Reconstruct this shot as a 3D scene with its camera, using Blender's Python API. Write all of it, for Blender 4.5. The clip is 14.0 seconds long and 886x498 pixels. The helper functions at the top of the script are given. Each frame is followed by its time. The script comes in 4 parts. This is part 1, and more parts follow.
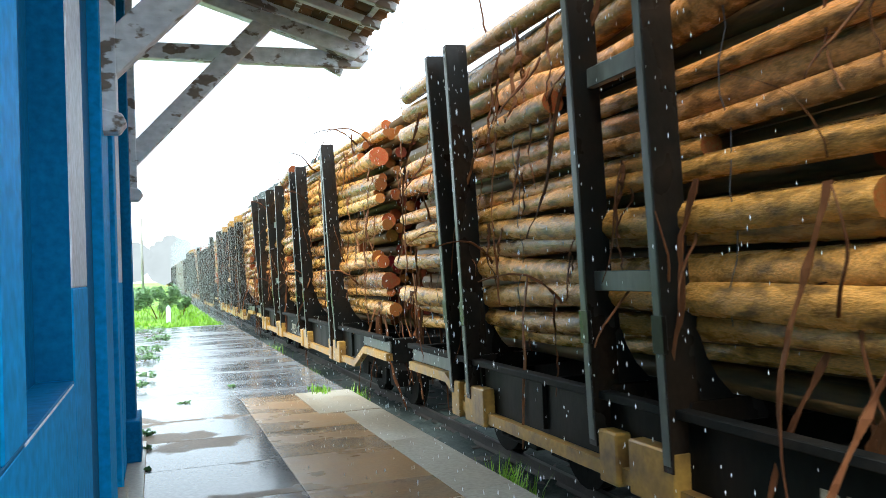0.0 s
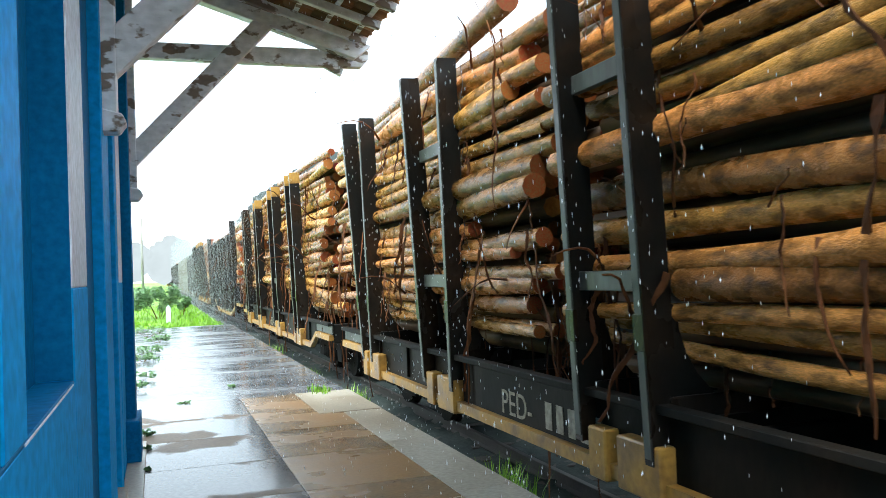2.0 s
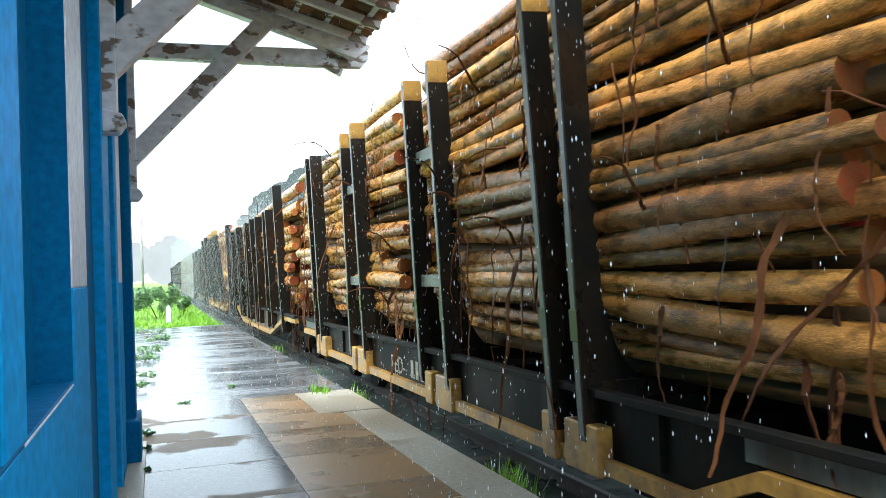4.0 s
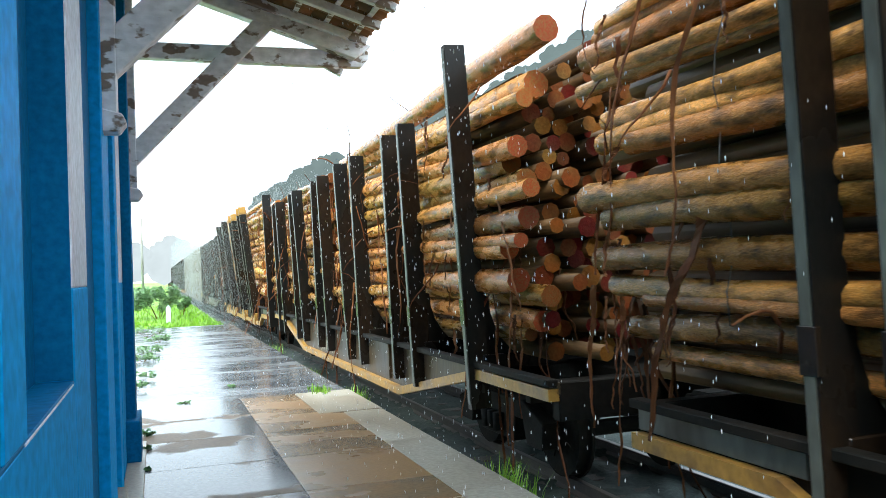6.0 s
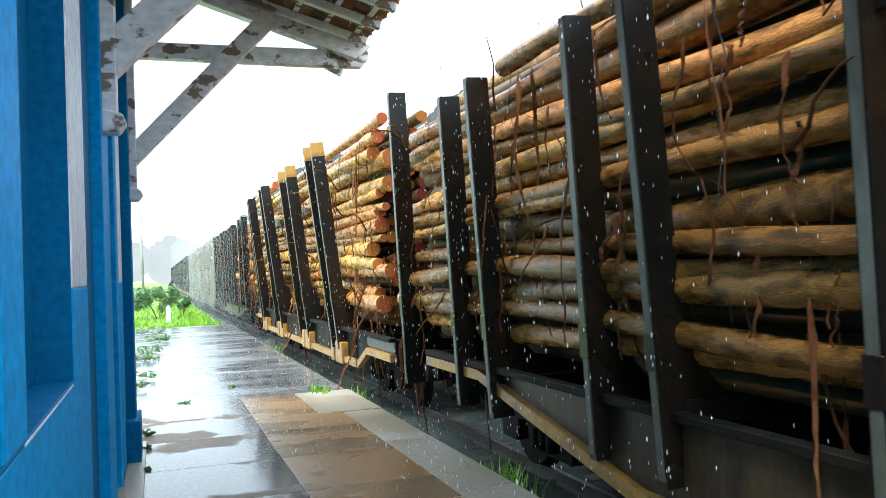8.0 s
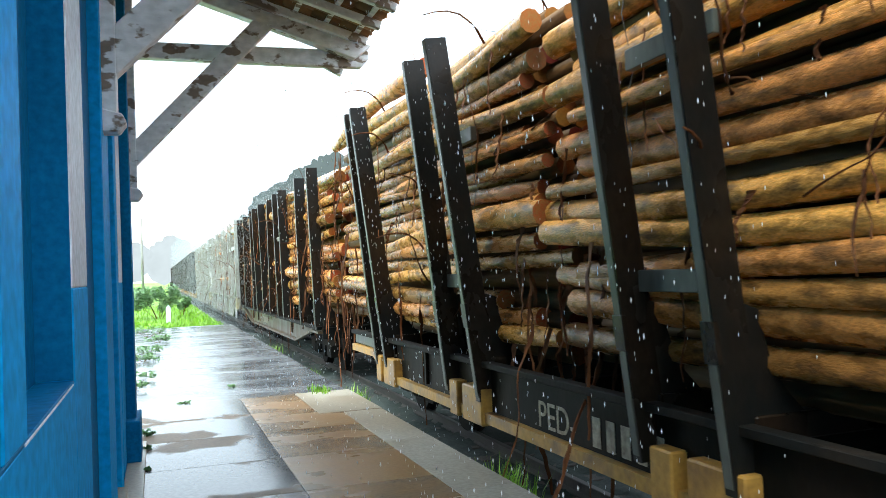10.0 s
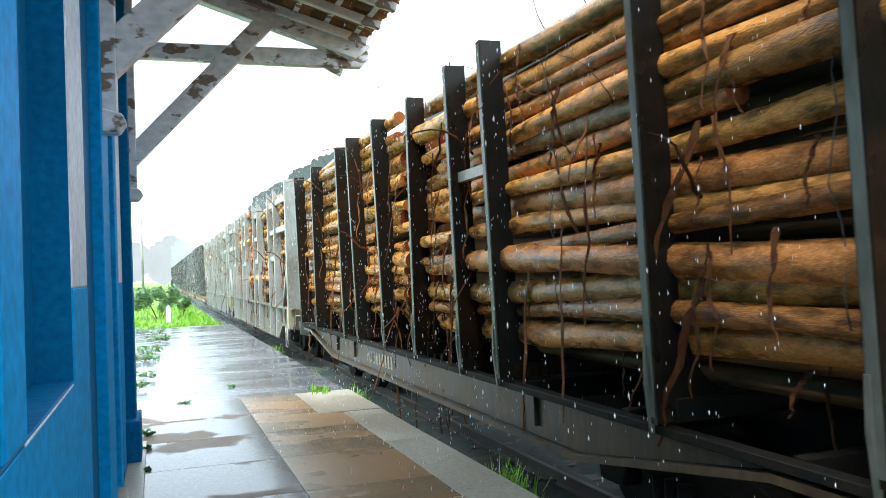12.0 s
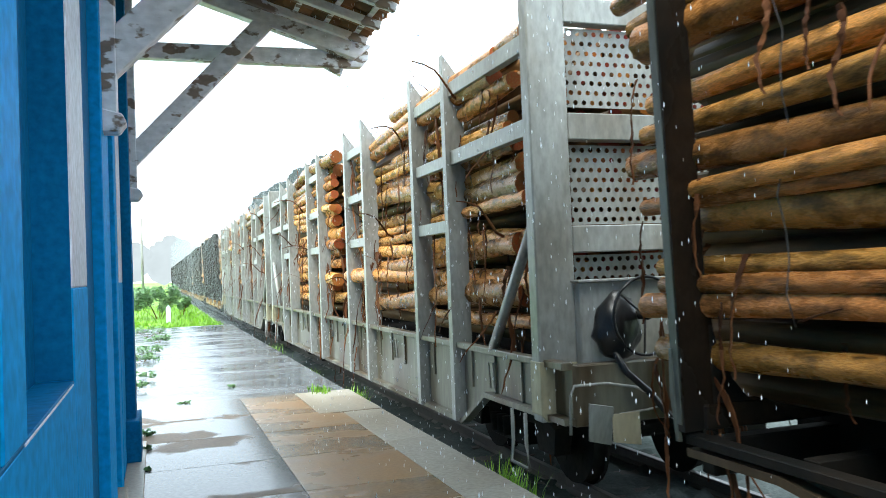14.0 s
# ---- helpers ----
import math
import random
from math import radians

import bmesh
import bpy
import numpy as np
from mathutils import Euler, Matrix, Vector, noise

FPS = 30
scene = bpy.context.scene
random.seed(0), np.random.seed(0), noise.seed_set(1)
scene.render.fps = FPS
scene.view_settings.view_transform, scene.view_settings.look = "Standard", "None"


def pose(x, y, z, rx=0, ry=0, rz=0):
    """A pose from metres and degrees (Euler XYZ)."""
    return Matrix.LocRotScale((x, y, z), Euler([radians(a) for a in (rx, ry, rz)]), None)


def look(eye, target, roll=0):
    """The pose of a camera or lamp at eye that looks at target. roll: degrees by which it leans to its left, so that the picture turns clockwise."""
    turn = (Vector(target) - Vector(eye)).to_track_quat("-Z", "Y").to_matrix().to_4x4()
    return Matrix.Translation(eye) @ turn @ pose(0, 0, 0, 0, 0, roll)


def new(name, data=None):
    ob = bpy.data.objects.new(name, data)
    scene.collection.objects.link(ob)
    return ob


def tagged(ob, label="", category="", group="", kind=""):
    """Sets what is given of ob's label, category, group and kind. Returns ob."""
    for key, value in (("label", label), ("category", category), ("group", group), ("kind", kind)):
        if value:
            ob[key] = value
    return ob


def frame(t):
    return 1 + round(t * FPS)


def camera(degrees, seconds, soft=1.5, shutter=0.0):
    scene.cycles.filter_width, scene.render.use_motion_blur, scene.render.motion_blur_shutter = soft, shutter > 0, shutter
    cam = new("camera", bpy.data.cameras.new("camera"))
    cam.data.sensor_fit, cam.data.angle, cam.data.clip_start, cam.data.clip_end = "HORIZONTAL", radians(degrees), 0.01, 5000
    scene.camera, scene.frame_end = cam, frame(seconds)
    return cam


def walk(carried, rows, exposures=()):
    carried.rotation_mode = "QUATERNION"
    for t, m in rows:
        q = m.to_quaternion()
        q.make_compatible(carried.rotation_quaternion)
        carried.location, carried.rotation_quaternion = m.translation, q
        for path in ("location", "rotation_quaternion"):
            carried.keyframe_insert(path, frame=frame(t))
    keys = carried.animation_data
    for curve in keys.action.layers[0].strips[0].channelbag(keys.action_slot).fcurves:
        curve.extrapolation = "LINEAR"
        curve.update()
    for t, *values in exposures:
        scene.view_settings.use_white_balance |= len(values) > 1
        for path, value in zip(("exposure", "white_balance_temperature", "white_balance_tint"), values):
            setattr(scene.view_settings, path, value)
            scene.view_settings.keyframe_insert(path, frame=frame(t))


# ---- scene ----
# ---------------------------------------------------------------- camera
EYE = Vector((0.0, 0.0, 1.6))
cam = camera(57.0, 14.0, soft=0.6, shutter=0.08)
VIEW = look(EYE, EYE + Vector((0.33271, 0.94270, 0.02503)), roll=-2.23)
walk(cam, [(0.0, VIEW), (14.0, VIEW)])

# ---------------------------------------------------------------- light: wet overcast day
world = bpy.data.worlds.new("overcast_sky")
scene.world = world
world.use_nodes = True
wn, wl = world.node_tree.nodes, world.node_tree.links
sky = wn.new("ShaderNodeTexSky")
sky.sky_type, sky.sun_disc = "NISHITA", False
sky.sun_elevation, sky.sun_rotation = radians(64), radians(-130)
sky.air_density, sky.dust_density = 1.0, 4.0
haze = wn.new("ShaderNodeMix")
haze.data_type = "RGBA"
haze.inputs["Factor"].default_value = 0.88
haze.inputs["B"].default_value = (8.8, 10.6, 11.9, 1)
wl.new(sky.outputs["Color"], haze.inputs["A"])
background = wn["Background"]
background.inputs["Strength"].default_value = 0.12
wl.new(haze.outputs["Result"], background.inputs["Color"])
sun = new("sun", bpy.data.lights.new("sun", "SUN"))
sun.data.energy, sun.data.angle, sun.data.color = 2.1, radians(30), (0.96, 0.99, 0.94)
sun.matrix_world = look((-9, -6, 32), (3, 4, 0))
scene.view_settings.exposure = 1.52


# ---------------------------------------------------------------- materials
def material(name, base, rough=0.6, other=None, scale=4.0, stretch=(1, 1, 1), metal=0.0, bump=0.2, fine=60.0, spread=0.0,
             wet=0.0, space="Object", threshold=(0.4, 0.65), shore=(0.42, 0.58), specular=0.5, hue=0.0, depth=0.45):
    """A surface with two scales of colour change and fine relief. other: the second colour; wet: share of glossy patches."""
    m = bpy.data.materials.new(name)
    m.use_nodes = True
    n, l = m.node_tree.nodes, m.node_tree.links
    p = n["Principled BSDF"]
    p.inputs["Metallic"].default_value = metal
    p.inputs["Specular IOR Level"].default_value = specular
    co = n.new("ShaderNodeTexCoord")
    mp = n.new("ShaderNodeMapping")
    mp.inputs["Scale"].default_value = stretch
    l.new(co.outputs[space], mp.inputs["Vector"])
    info = n.new("ShaderNodeObjectInfo")
    shift = n.new("ShaderNodeVectorMath")
    shift.operation = "MULTIPLY_ADD"
    shift.inputs[1].default_value = (1, 1, 1)
    sc = n.new("ShaderNodeMath")
    sc.operation = "MULTIPLY"
    sc.inputs[1].default_value = 37.0 if spread else 0.0
    l.new(info.outputs["Random"], sc.inputs[0])
    l.new(mp.outputs[0], shift.inputs[0])
    l.new(sc.outputs[0], shift.inputs[2])
    big = n.new("ShaderNodeTexNoise")
    big.inputs["Scale"].default_value, big.inputs["Detail"].default_value = scale, 5
    small = n.new("ShaderNodeTexNoise")
    small.inputs["Scale"].default_value, small.inputs["Detail"].default_value = fine, 3
    l.new(shift.outputs[0], big.inputs["Vector"])
    l.new(shift.outputs[0], small.inputs["Vector"])
    ramp = n.new("ShaderNodeValToRGB")
    a, b = ramp.color_ramp.elements
    a.position, b.position = threshold
    a.color = (*base, 1)
    b.color = (*(other or [c * 0.7 for c in base]), 1)
    l.new(big.outputs["Fac"], ramp.inputs["Fac"])
    mix = n.new("ShaderNodeMix")
    mix.data_type, mix.blend_type = "RGBA", "MULTIPLY"
    mix.inputs["Factor"].default_value = depth
    l.new(ramp.outputs["Color"], mix.inputs["A"])
    grain = n.new("ShaderNodeMapRange")
    grain.inputs["From Min"].default_value, grain.inputs["From Max"].default_value = 0.3, 0.7
    grain.inputs["To Min"].default_value, grain.inputs["To Max"].default_value = 0.5, 1.25
    l.new(small.outputs["Fac"], grain.inputs["Value"])
    l.new(grain.outputs[0], mix.inputs["B"])
    out = mix.outputs["Result"]
    if spread:
        hsv = n.new("ShaderNodeHueSaturation")
        val = n.new("ShaderNodeMapRange")
        val.inputs["To Min"].default_value, val.inputs["To Max"].default_value = 1 - spread, 1 + spread
        l.new(info.outputs["Random"], val.inputs["Value"])
        if hue:
            wrap = n.new("ShaderNodeMath")
            wrap.operation = "FRACT"
            l.new(sc.outputs[0], wrap.inputs[0])
            turn = n.new("ShaderNodeMapRange")
            turn.inputs["To Min"].default_value, turn.inputs["To Max"].default_value = 0.5 - hue, 0.5 + hue
            l.new(wrap.outputs[0], turn.inputs["Value"])
            l.new(turn.outputs[0], hsv.inputs["Hue"])
        l.new(val.outputs[0], hsv.inputs["Value"])
        l.new(out, hsv.inputs["Color"])
        out = hsv.outputs["Color"]
    l.new(out, p.inputs["Base Color"])
    rr = n.new("ShaderNodeMapRange")
    rr.inputs["From Min"].default_value, rr.inputs["From Max"].default_value = shore
    rr.inputs["To Min"].default_value, rr.inputs["To Max"].default_value = rough, max(0.03, rough * (1 - wet))
    l.new(big.outputs["Fac"], rr.inputs["Value"])
    l.new(rr.outputs[0], p.inputs["Roughness"])
    bp = n.new("ShaderNodeBump")
    bp.inputs["Strength"].default_value, bp.inputs["Distance"].default_value = bump, 0.01
    l.new(small.outputs["Fac"], bp.inputs["Height"])
    l.new(bp.outputs[0], p.inputs["Normal"])
    return m


def island_spread(m, low, high, hue=0.0):
    """Vary the colour from piece to piece of a joined mesh."""
    n, l = m.node_tree.nodes, m.node_tree.links
    p = n["Principled BSDF"]
    link = p.inputs["Base Color"].links[0]
    src = link.from_socket
    geo = n.new("ShaderNodeNewGeometry")
    hsv = n.new("ShaderNodeHueSaturation")
    val = n.new("ShaderNodeMapRange")
    val.inputs["To Min"].default_value, val.inputs["To Max"].default_value = low, high
    l.new(geo.outputs["Random Per Island"], val.inputs["Value"])
    l.new(val.outputs[0], hsv.inputs["Value"])
    if hue:
        hv = n.new("ShaderNodeMapRange")
        hv.inputs["To Min"].default_value, hv.inputs["To Max"].default_value = 0.5 - hue, 0.5 + hue
        l.new(geo.outputs["Random Per Island"], hv.inputs["Value"])
        l.new(hv.outputs[0], hsv.inputs["Hue"])
    l.new(src, hsv.inputs["Color"])
    l.new(hsv.outputs["Color"], p.inputs["Base Color"])
    return m


M_WOOD = material("wet_log_wood", (0.52, 0.226, 0.055), 0.34, (0.155, 0.075, 0.024), 1.5, (0.8, 24.0, 0.8), fine=11, bump=0.6, spread=0.5, wet=0.4, threshold=(0.45, 0.67), specular=0.2, hue=0.010, depth=0.7)
# Shade of the gaps between outer logs is put into this darker wood.
M_WOOD_IN = island_spread(material("log_wood_inner_shaded", (0.17, 0.088, 0.03), 0.5, (0.07, 0.036, 0.015), 2.2, (3, 0.5, 3), fine=14, bump=0.3, specular=0.2), 0.5, 1.2)
M_END = material("cut_log_end", (0.30, 0.062, 0.014), 0.6, (0.25, 0.105, 0.03), 5.0, fine=40, bump=0.4, spread=0.45, specular=0.12, hue=0.012)
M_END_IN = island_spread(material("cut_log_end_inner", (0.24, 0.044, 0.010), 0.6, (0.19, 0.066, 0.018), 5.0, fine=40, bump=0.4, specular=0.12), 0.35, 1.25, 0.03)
M_BARK = material("hanging_bark", (0.085, 0.030, 0.012), 0.65, (0.17, 0.064, 0.024), 6.0, (1, 1, 0.3), fine=40, bump=0.6, spread=0.5, specular=0.1)
M_STEEL = material("black_wet_steel", (0.0085, 0.0085, 0.0075), 0.34, (0.021, 0.013, 0.008), 2.0, (1, 1, 0.6), fine=30, bump=0.2, spread=0.2, wet=0.3, specular=0.2)
M_YELLOW = material("worn_yellow_paint", (0.40, 0.215, 0.045), 0.45, (0.17, 0.09, 0.032), 4.0, fine=20, bump=0.2, wet=0.3, threshold=(0.45, 0.7), specular=0.3)
# Near black: deep shade under the logs is put into the sill colour.
M_SILL = material("rusty_plate_shade_dark", (0.006, 0.0075, 0.006), 0.55, (0.014, 0.009, 0.006), 1.6, (1, 1, 0.5), fine=18, bump=0.15, wet=0.2, specular=0.05)
M_PLATE = material("weathered_green_grey_plate", (0.10, 0.115, 0.10), 0.45, (0.045, 0.04, 0.03), 2.6, (1, 1, 0.4), fine=18, bump=0.15, wet=0.3, specular=0.3)
M_GREY = material("pale_grey_paint", (0.31, 0.32, 0.30), 0.45, (0.21, 0.20, 0.17), 1.8, (1, 1, 0.4), fine=24, bump=0.1, wet=0.3, specular=0.3)
M_GREYDIRT = material("dirty_grey_sill", (0.17, 0.165, 0.125), 0.45, (0.07, 0.045, 0.022), 2.2, (1, 1, 0.22), fine=18, bump=0.15, wet=0.3, specular=0.3, threshold=(0.42, 0.6))
M_STAIN = material("yellow_stained_paint", (0.36, 0.33, 0.22), 0.45, (0.22, 0.18, 0.10), 3.0, (1, 1, 0.4), fine=20, bump=0.15, wet=0.3, specular=0.3)
M_TAN = material("rust_stained_tan_plate", (0.085, 0.060, 0.034), 0.45, (0.028, 0.021, 0.014), 2.4, (1, 1, 0.3), fine=18, bump=0.2, wet=0.3, specular=0.14)
# Grime darkened further to hold the deep shade below the wagons.
M_DARK = material("underframe_grime_and_shade", (0.008, 0.0085, 0.0075), 0.7, (0.015, 0.012, 0.009), 3.0, fine=20, bump=0.3, specular=0.1)
M_LETTER = material("stencil_paint", (0.32, 0.29, 0.21), 0.5, (0.16, 0.13, 0.085), 14.0, bump=0.1)
M_RAIL = material("rail_steel", (0.06, 0.05, 0.045), 0.4, (0.09, 0.08, 0.07), 3.0, metal=0.3, bump=0.05)
M_BALLAST = material("ballast", (0.078, 0.095, 0.090), 0.8, (0.040, 0.056, 0.046), 0.6, fine=22, bump=1.0, specular=0.15)
M_SLEEPER = material("sleeper_wood", (0.07, 0.055, 0.045), 0.6, bump=0.4)
M_BLUE = material("blue_wall_paint", (0.002, 0.300, 0.68), 0.6, (0.002, 0.265, 0.605), 1.3, fine=22, bump=0.08, specular=0.05)
M_BLUE_D = material("dark_blue_paint_and_shade", (0.001, 0.140, 0.325), 0.6, (0.001, 0.12, 0.28), 1.2, fine=30, bump=0.06, specular=0.05)
M_WHITE = material("white_wall_paint", (0.62, 0.67, 0.77), 0.55, (0.55, 0.60, 0.70), 1.5, fine=26, bump=0.1)
M_TIMBER = material("peeling_white_timber", (0.80, 0.80, 0.82), 0.6, (0.24, 0.18, 0.14), 7.0, (0.6, 1, 1), fine=16, bump=0.45, threshold=(0.56, 0.60))
M_TILE = material("clay_roof_tile", (0.26, 0.125, 0.045), 0.7, (0.15, 0.08, 0.035), 3.0, fine=24, bump=0.3, spread=0.3)
M_CONC = material("tan_wet_concrete", (0.26, 0.143, 0.055), 0.34, (0.19, 0.132, 0.08), 0.9, (1, 1.5, 1), fine=30, bump=0.12, wet=0.45, spread=0.05, specular=0.36, threshold=(0.40, 0.60), shore=(0.38, 0.62))
M_POOL = material("puddled_concrete", (0.15, 0.100, 0.06), 0.5, (0.10, 0.10, 0.10), 0.75, (1, 0.8, 1), fine=34, bump=0.06, wet=0.76, spread=0.06, threshold=(0.455, 0.49), shore=(0.455, 0.49), specular=0.11)
M_CONC_G = material("grey_wet_concrete", (0.125, 0.134, 0.142), 0.30, (0.075, 0.083, 0.092), 0.9, (0.4, 1.8, 1), fine=20, bump=0.08, wet=0.6, specular=0.22)
M_KERB = material("pale_kerb_concrete", (0.35, 0.32, 0.26), 0.45, (0.27, 0.22, 0.155), 0.8, fine=30, bump=0.16, wet=0.35, spread=0.05, specular=0.35)
M_GRASS = island_spread(material("grass_blade", (0.20, 0.40, 0.02), 0.5, (0.14, 0.32, 0.02), 2.0), 0.6, 1.4)
M_LEAF = island_spread(material("shrub_leaf", (0.10, 0.22, 0.07), 0.45, (0.07, 0.16, 0.05), 2.0), 0.6, 1.4)
M_FIELD = material("grassy_ground", (0.17, 0.33, 0.03), 0.8, (0.10, 0.22, 0.03), 0.35, fine=5, bump=0.6)
M_WIRE = material("wire", (0.05, 0.05, 0.05), 0.5)
M_RUBBER = material("black_rubber", (0.015, 0.015, 0.015), 0.35, bump=0.1)


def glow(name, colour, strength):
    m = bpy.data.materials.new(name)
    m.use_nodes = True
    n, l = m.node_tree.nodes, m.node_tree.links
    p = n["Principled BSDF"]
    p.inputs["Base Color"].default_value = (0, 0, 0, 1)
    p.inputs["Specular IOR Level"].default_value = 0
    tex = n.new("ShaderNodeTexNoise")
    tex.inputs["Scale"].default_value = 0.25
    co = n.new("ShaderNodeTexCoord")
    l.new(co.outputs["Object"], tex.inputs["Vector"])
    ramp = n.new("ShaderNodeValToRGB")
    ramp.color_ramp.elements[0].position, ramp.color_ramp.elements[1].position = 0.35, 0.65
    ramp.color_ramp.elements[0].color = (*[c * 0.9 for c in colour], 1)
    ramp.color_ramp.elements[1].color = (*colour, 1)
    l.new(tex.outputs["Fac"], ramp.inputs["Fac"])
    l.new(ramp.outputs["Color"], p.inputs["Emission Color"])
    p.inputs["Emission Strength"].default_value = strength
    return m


# Far trees emit a pale tone that stands in for rain haze.
M_FAR = glow("distant_trees_haze_glow", (0.40, 0.46, 0.48), 0.66)
M_MID = glow("hill_trees_haze_glow", (0.20, 0.27, 0.27), 0.42)


# ---------------------------------------------------------------- mesh helpers
def mesh_from(name, verts, faces, mats, index=None, smooth=False):
    me = bpy.data.meshes.new(name)
    me.from_pydata([tuple(v) for v in verts], [], faces)
    for m in (mats if isinstance(mats, (list, tuple)) else [mats]):
        me.materials.append(m)
    if index is not None:
        me.polygons.foreach_set("material_index", index)
    if smooth:
        me.polygons.foreach_set("use_smooth", [True] * len(me.polygons))
    me.update()
    return me


def finish(name, bm, mat, bevel=0.0):
    if bevel:
        bmesh.ops.bevel(bm, geom=bm.edges[:], offset=bevel, segments=1, affect="EDGES", clamp_overlap=True)
    me = bpy.data.meshes.new(name)
    bm.to_mesh(me)
    bm.free()
    me.materials.append(mat)
    return me


def add_box(bm, lo, hi, m=None):
    c = [(a + b) / 2 for a, b in zip(lo, hi)]
    s = [abs(b - a) for a, b in zip(lo, hi)]
    mt = Matrix.Translation(c) @ Matrix.Diagonal((*s, 1))
    bmesh.ops.create_cube(bm, size=1, matrix=(m @ mt) if m else mt)
    return bm


def box_mesh(name, lo, hi, mat, bevel=0.006):
    return finish(name, add_box(bmesh.new(), lo, hi), mat, bevel)


def prism_mesh(name, outline, axis, a, b, mat, bevel=0.0):
    """An outline in the two other axes, drawn out along axis from a to b."""
    bm = bmesh.new()
    def at(p, v):
        q = list(p)
        q.insert(axis, v)
        return q
    lo = [bm.verts.new(at(p, a)) for p in outline]
    hi = [bm.verts.new(at(p, b)) for p in outline]
    n = len(outline)
    bm.faces.new(lo)
    bm.faces.new(hi[::-1])
    for i in range(n):
        bm.faces.new((lo[(i + 1) % n], lo[i], hi[i], hi[(i + 1) % n]))
    bmesh.ops.recalc_face_normals(bm, faces=bm.faces[:])
    return finish(name, bm, mat, bevel)


def part(name, me, parent, label="", m=None):
    ob = new(name, me)
    ob.parent = parent
    if m is not None:
        ob.matrix_basis = m
    if label:
        tagged(ob, label)
    return ob


def thing(name, label, category, group="", kind="", m=None, data=None):
    ob = new(name, data)
    if data is None:
        ob.empty_display_size = 0.2
    if m is not None:
        ob.matrix_basis = m
    return tagged(ob, label, category, group, kind)


def tube(points, radius, sides=6, taper=1.0):
    """Verts and faces of a tube along a line of points."""
    verts, faces = [], []
    n = len(points)
    for i, p in enumerate(points):
        d = (Vector(points[min(i + 1, n - 1)]) - Vector(points[max(i - 1, 0)])).normalized()
        u = d.orthogonal().normalized()
        v = d.cross(u)
        r = radius * (1 + (taper - 1) * i / max(1, n - 1))
        for k in range(sides):
            a = 2 * math.pi * k / sides
            verts.append(Vector(p) + (u * math.cos(a) + v * math.sin(a)) * r)
    for i in range(n - 1):
        for k in range(sides):
            k2 = (k + 1) % sides
            faces.append((i * sides + k, i * sides + k2, (i + 1) * sides + k2, (i + 1) * sides + k))
    faces.append(tuple(range(sides - 1, -1, -1)))
    faces.append(tuple(range((n - 1) * sides, n * sides)))
    return verts, faces


def tube_mesh(name, points, radius, mat, sides=6, taper=1.0):
    v, f = tube(points, radius, sides, taper)
    return mesh_from(name, v, f, mat, smooth=True)


# ---------------------------------------------------------------- the line and its times
TRACK_X, RAIL_Z = 4.05, -0.33


def run(t):
    """How far the train has rolled at t seconds."""
    return 5.797 * t + 0.01669 * t * t


# ---------------------------------------------------------------- ground, platform, track
def ground_height(x, y):
    if y > 29.3 and x < 2.2:
        return -0.07
    if x > 2.2:
        return -0.75
    return -0.45


def build_ground():
    xs = [-400, -150, -60, -25, -12, -6, -3, -1, 0.5, 1.5, 2.19, 2.21, 2.8, 4, 5.5, 6.9, 8, 12, 25, 60, 150, 400]
    ys = [-60, -25, -10, 0, 8, 16, 24, 29.29, 29.31, 33, 38, 45, 55, 70, 100, 160, 300, 700]
    rng = random.Random(4)
    verts, faces = [], []
    for y in ys:
        for x in xs:
            z = ground_height(x, y) + (rng.uniform(-0.03, 0.03) if y > 30 and x < 2 else 0)
            verts.append((x, y, z))
    w = len(xs)
    for j in range(len(ys) - 1):
        for i in range(w - 1):
            faces.append((j * w + i, j * w + i + 1, (j + 1) * w + i + 1, (j + 1) * w + i))
    thing("ground", "wet green grassy ground beside the railway", "ground", kind="structure", data=mesh_from("ground", verts, faces, M_FIELD))
    rng = random.Random(9)
    xs = np.concatenate([np.arange(2.5, 5.95, 0.11), np.arange(6.0, 45, 3.0)])
    ys = np.concatenate([np.arange(1, 30, 0.13), np.arange(30, 260, 2.0)])
    verts, faces = [], []
    for y in ys:
        for x in xs:
            d = abs(x - TRACK_X)
            verts.append((x + rng.uniform(-.03, .03), y, -0.45 - min(0.2, max(0, d - 1.2)) * 0.12 + rng.uniform(-.035, .035)))
    w = len(xs)
    for j in range(len(ys) - 1):
        for i in range(w - 1):
            faces.append((j * w + i, j * w + i + 1, (j + 1) * w + i + 1, (j + 1) * w + i))
    thing("trackbed", "dark wet stone ballast under the railway track", "trackbed", kind="structure", data=mesh_from("trackbed", verts, faces, M_BALLAST, smooth=True))
    profile = [(-0.06, -0.13), (0.06, -0.13), (0.06, -0.115), (0.012, -0.10), (0.012, -0.035), (0.033, -0.025), (0.033, -0.004), (0.026, 0), (-0.026, 0), (-0.033, -0.004), (-0.033, -0.025), (-0.012, -0.035), (-0.012, -0.10), (-0.06, -0.115)]
    rail = prism_mesh("rail", profile, 1, -12, 260, M_RAIL)
    track = thing("track", "steel rails of a metre-gauge railway on timber sleepers", "railway track", kind="structure", m=pose(TRACK_X, 0, RAIL_Z))
    for side in (-0.53, 0.53):
        part("rail", rail, track, "wet steel rail", pose(side, 0, 0))
    sleeper = box_mesh("sleeper", (-0.95, -0.11, -0.25), (0.95, 0.11, -0.128), M_SLEEPER, 0.012)
    for i in range(110):
        part("sleeper", sleeper, track, "", pose(0, -6 + i * 0.62, 0))


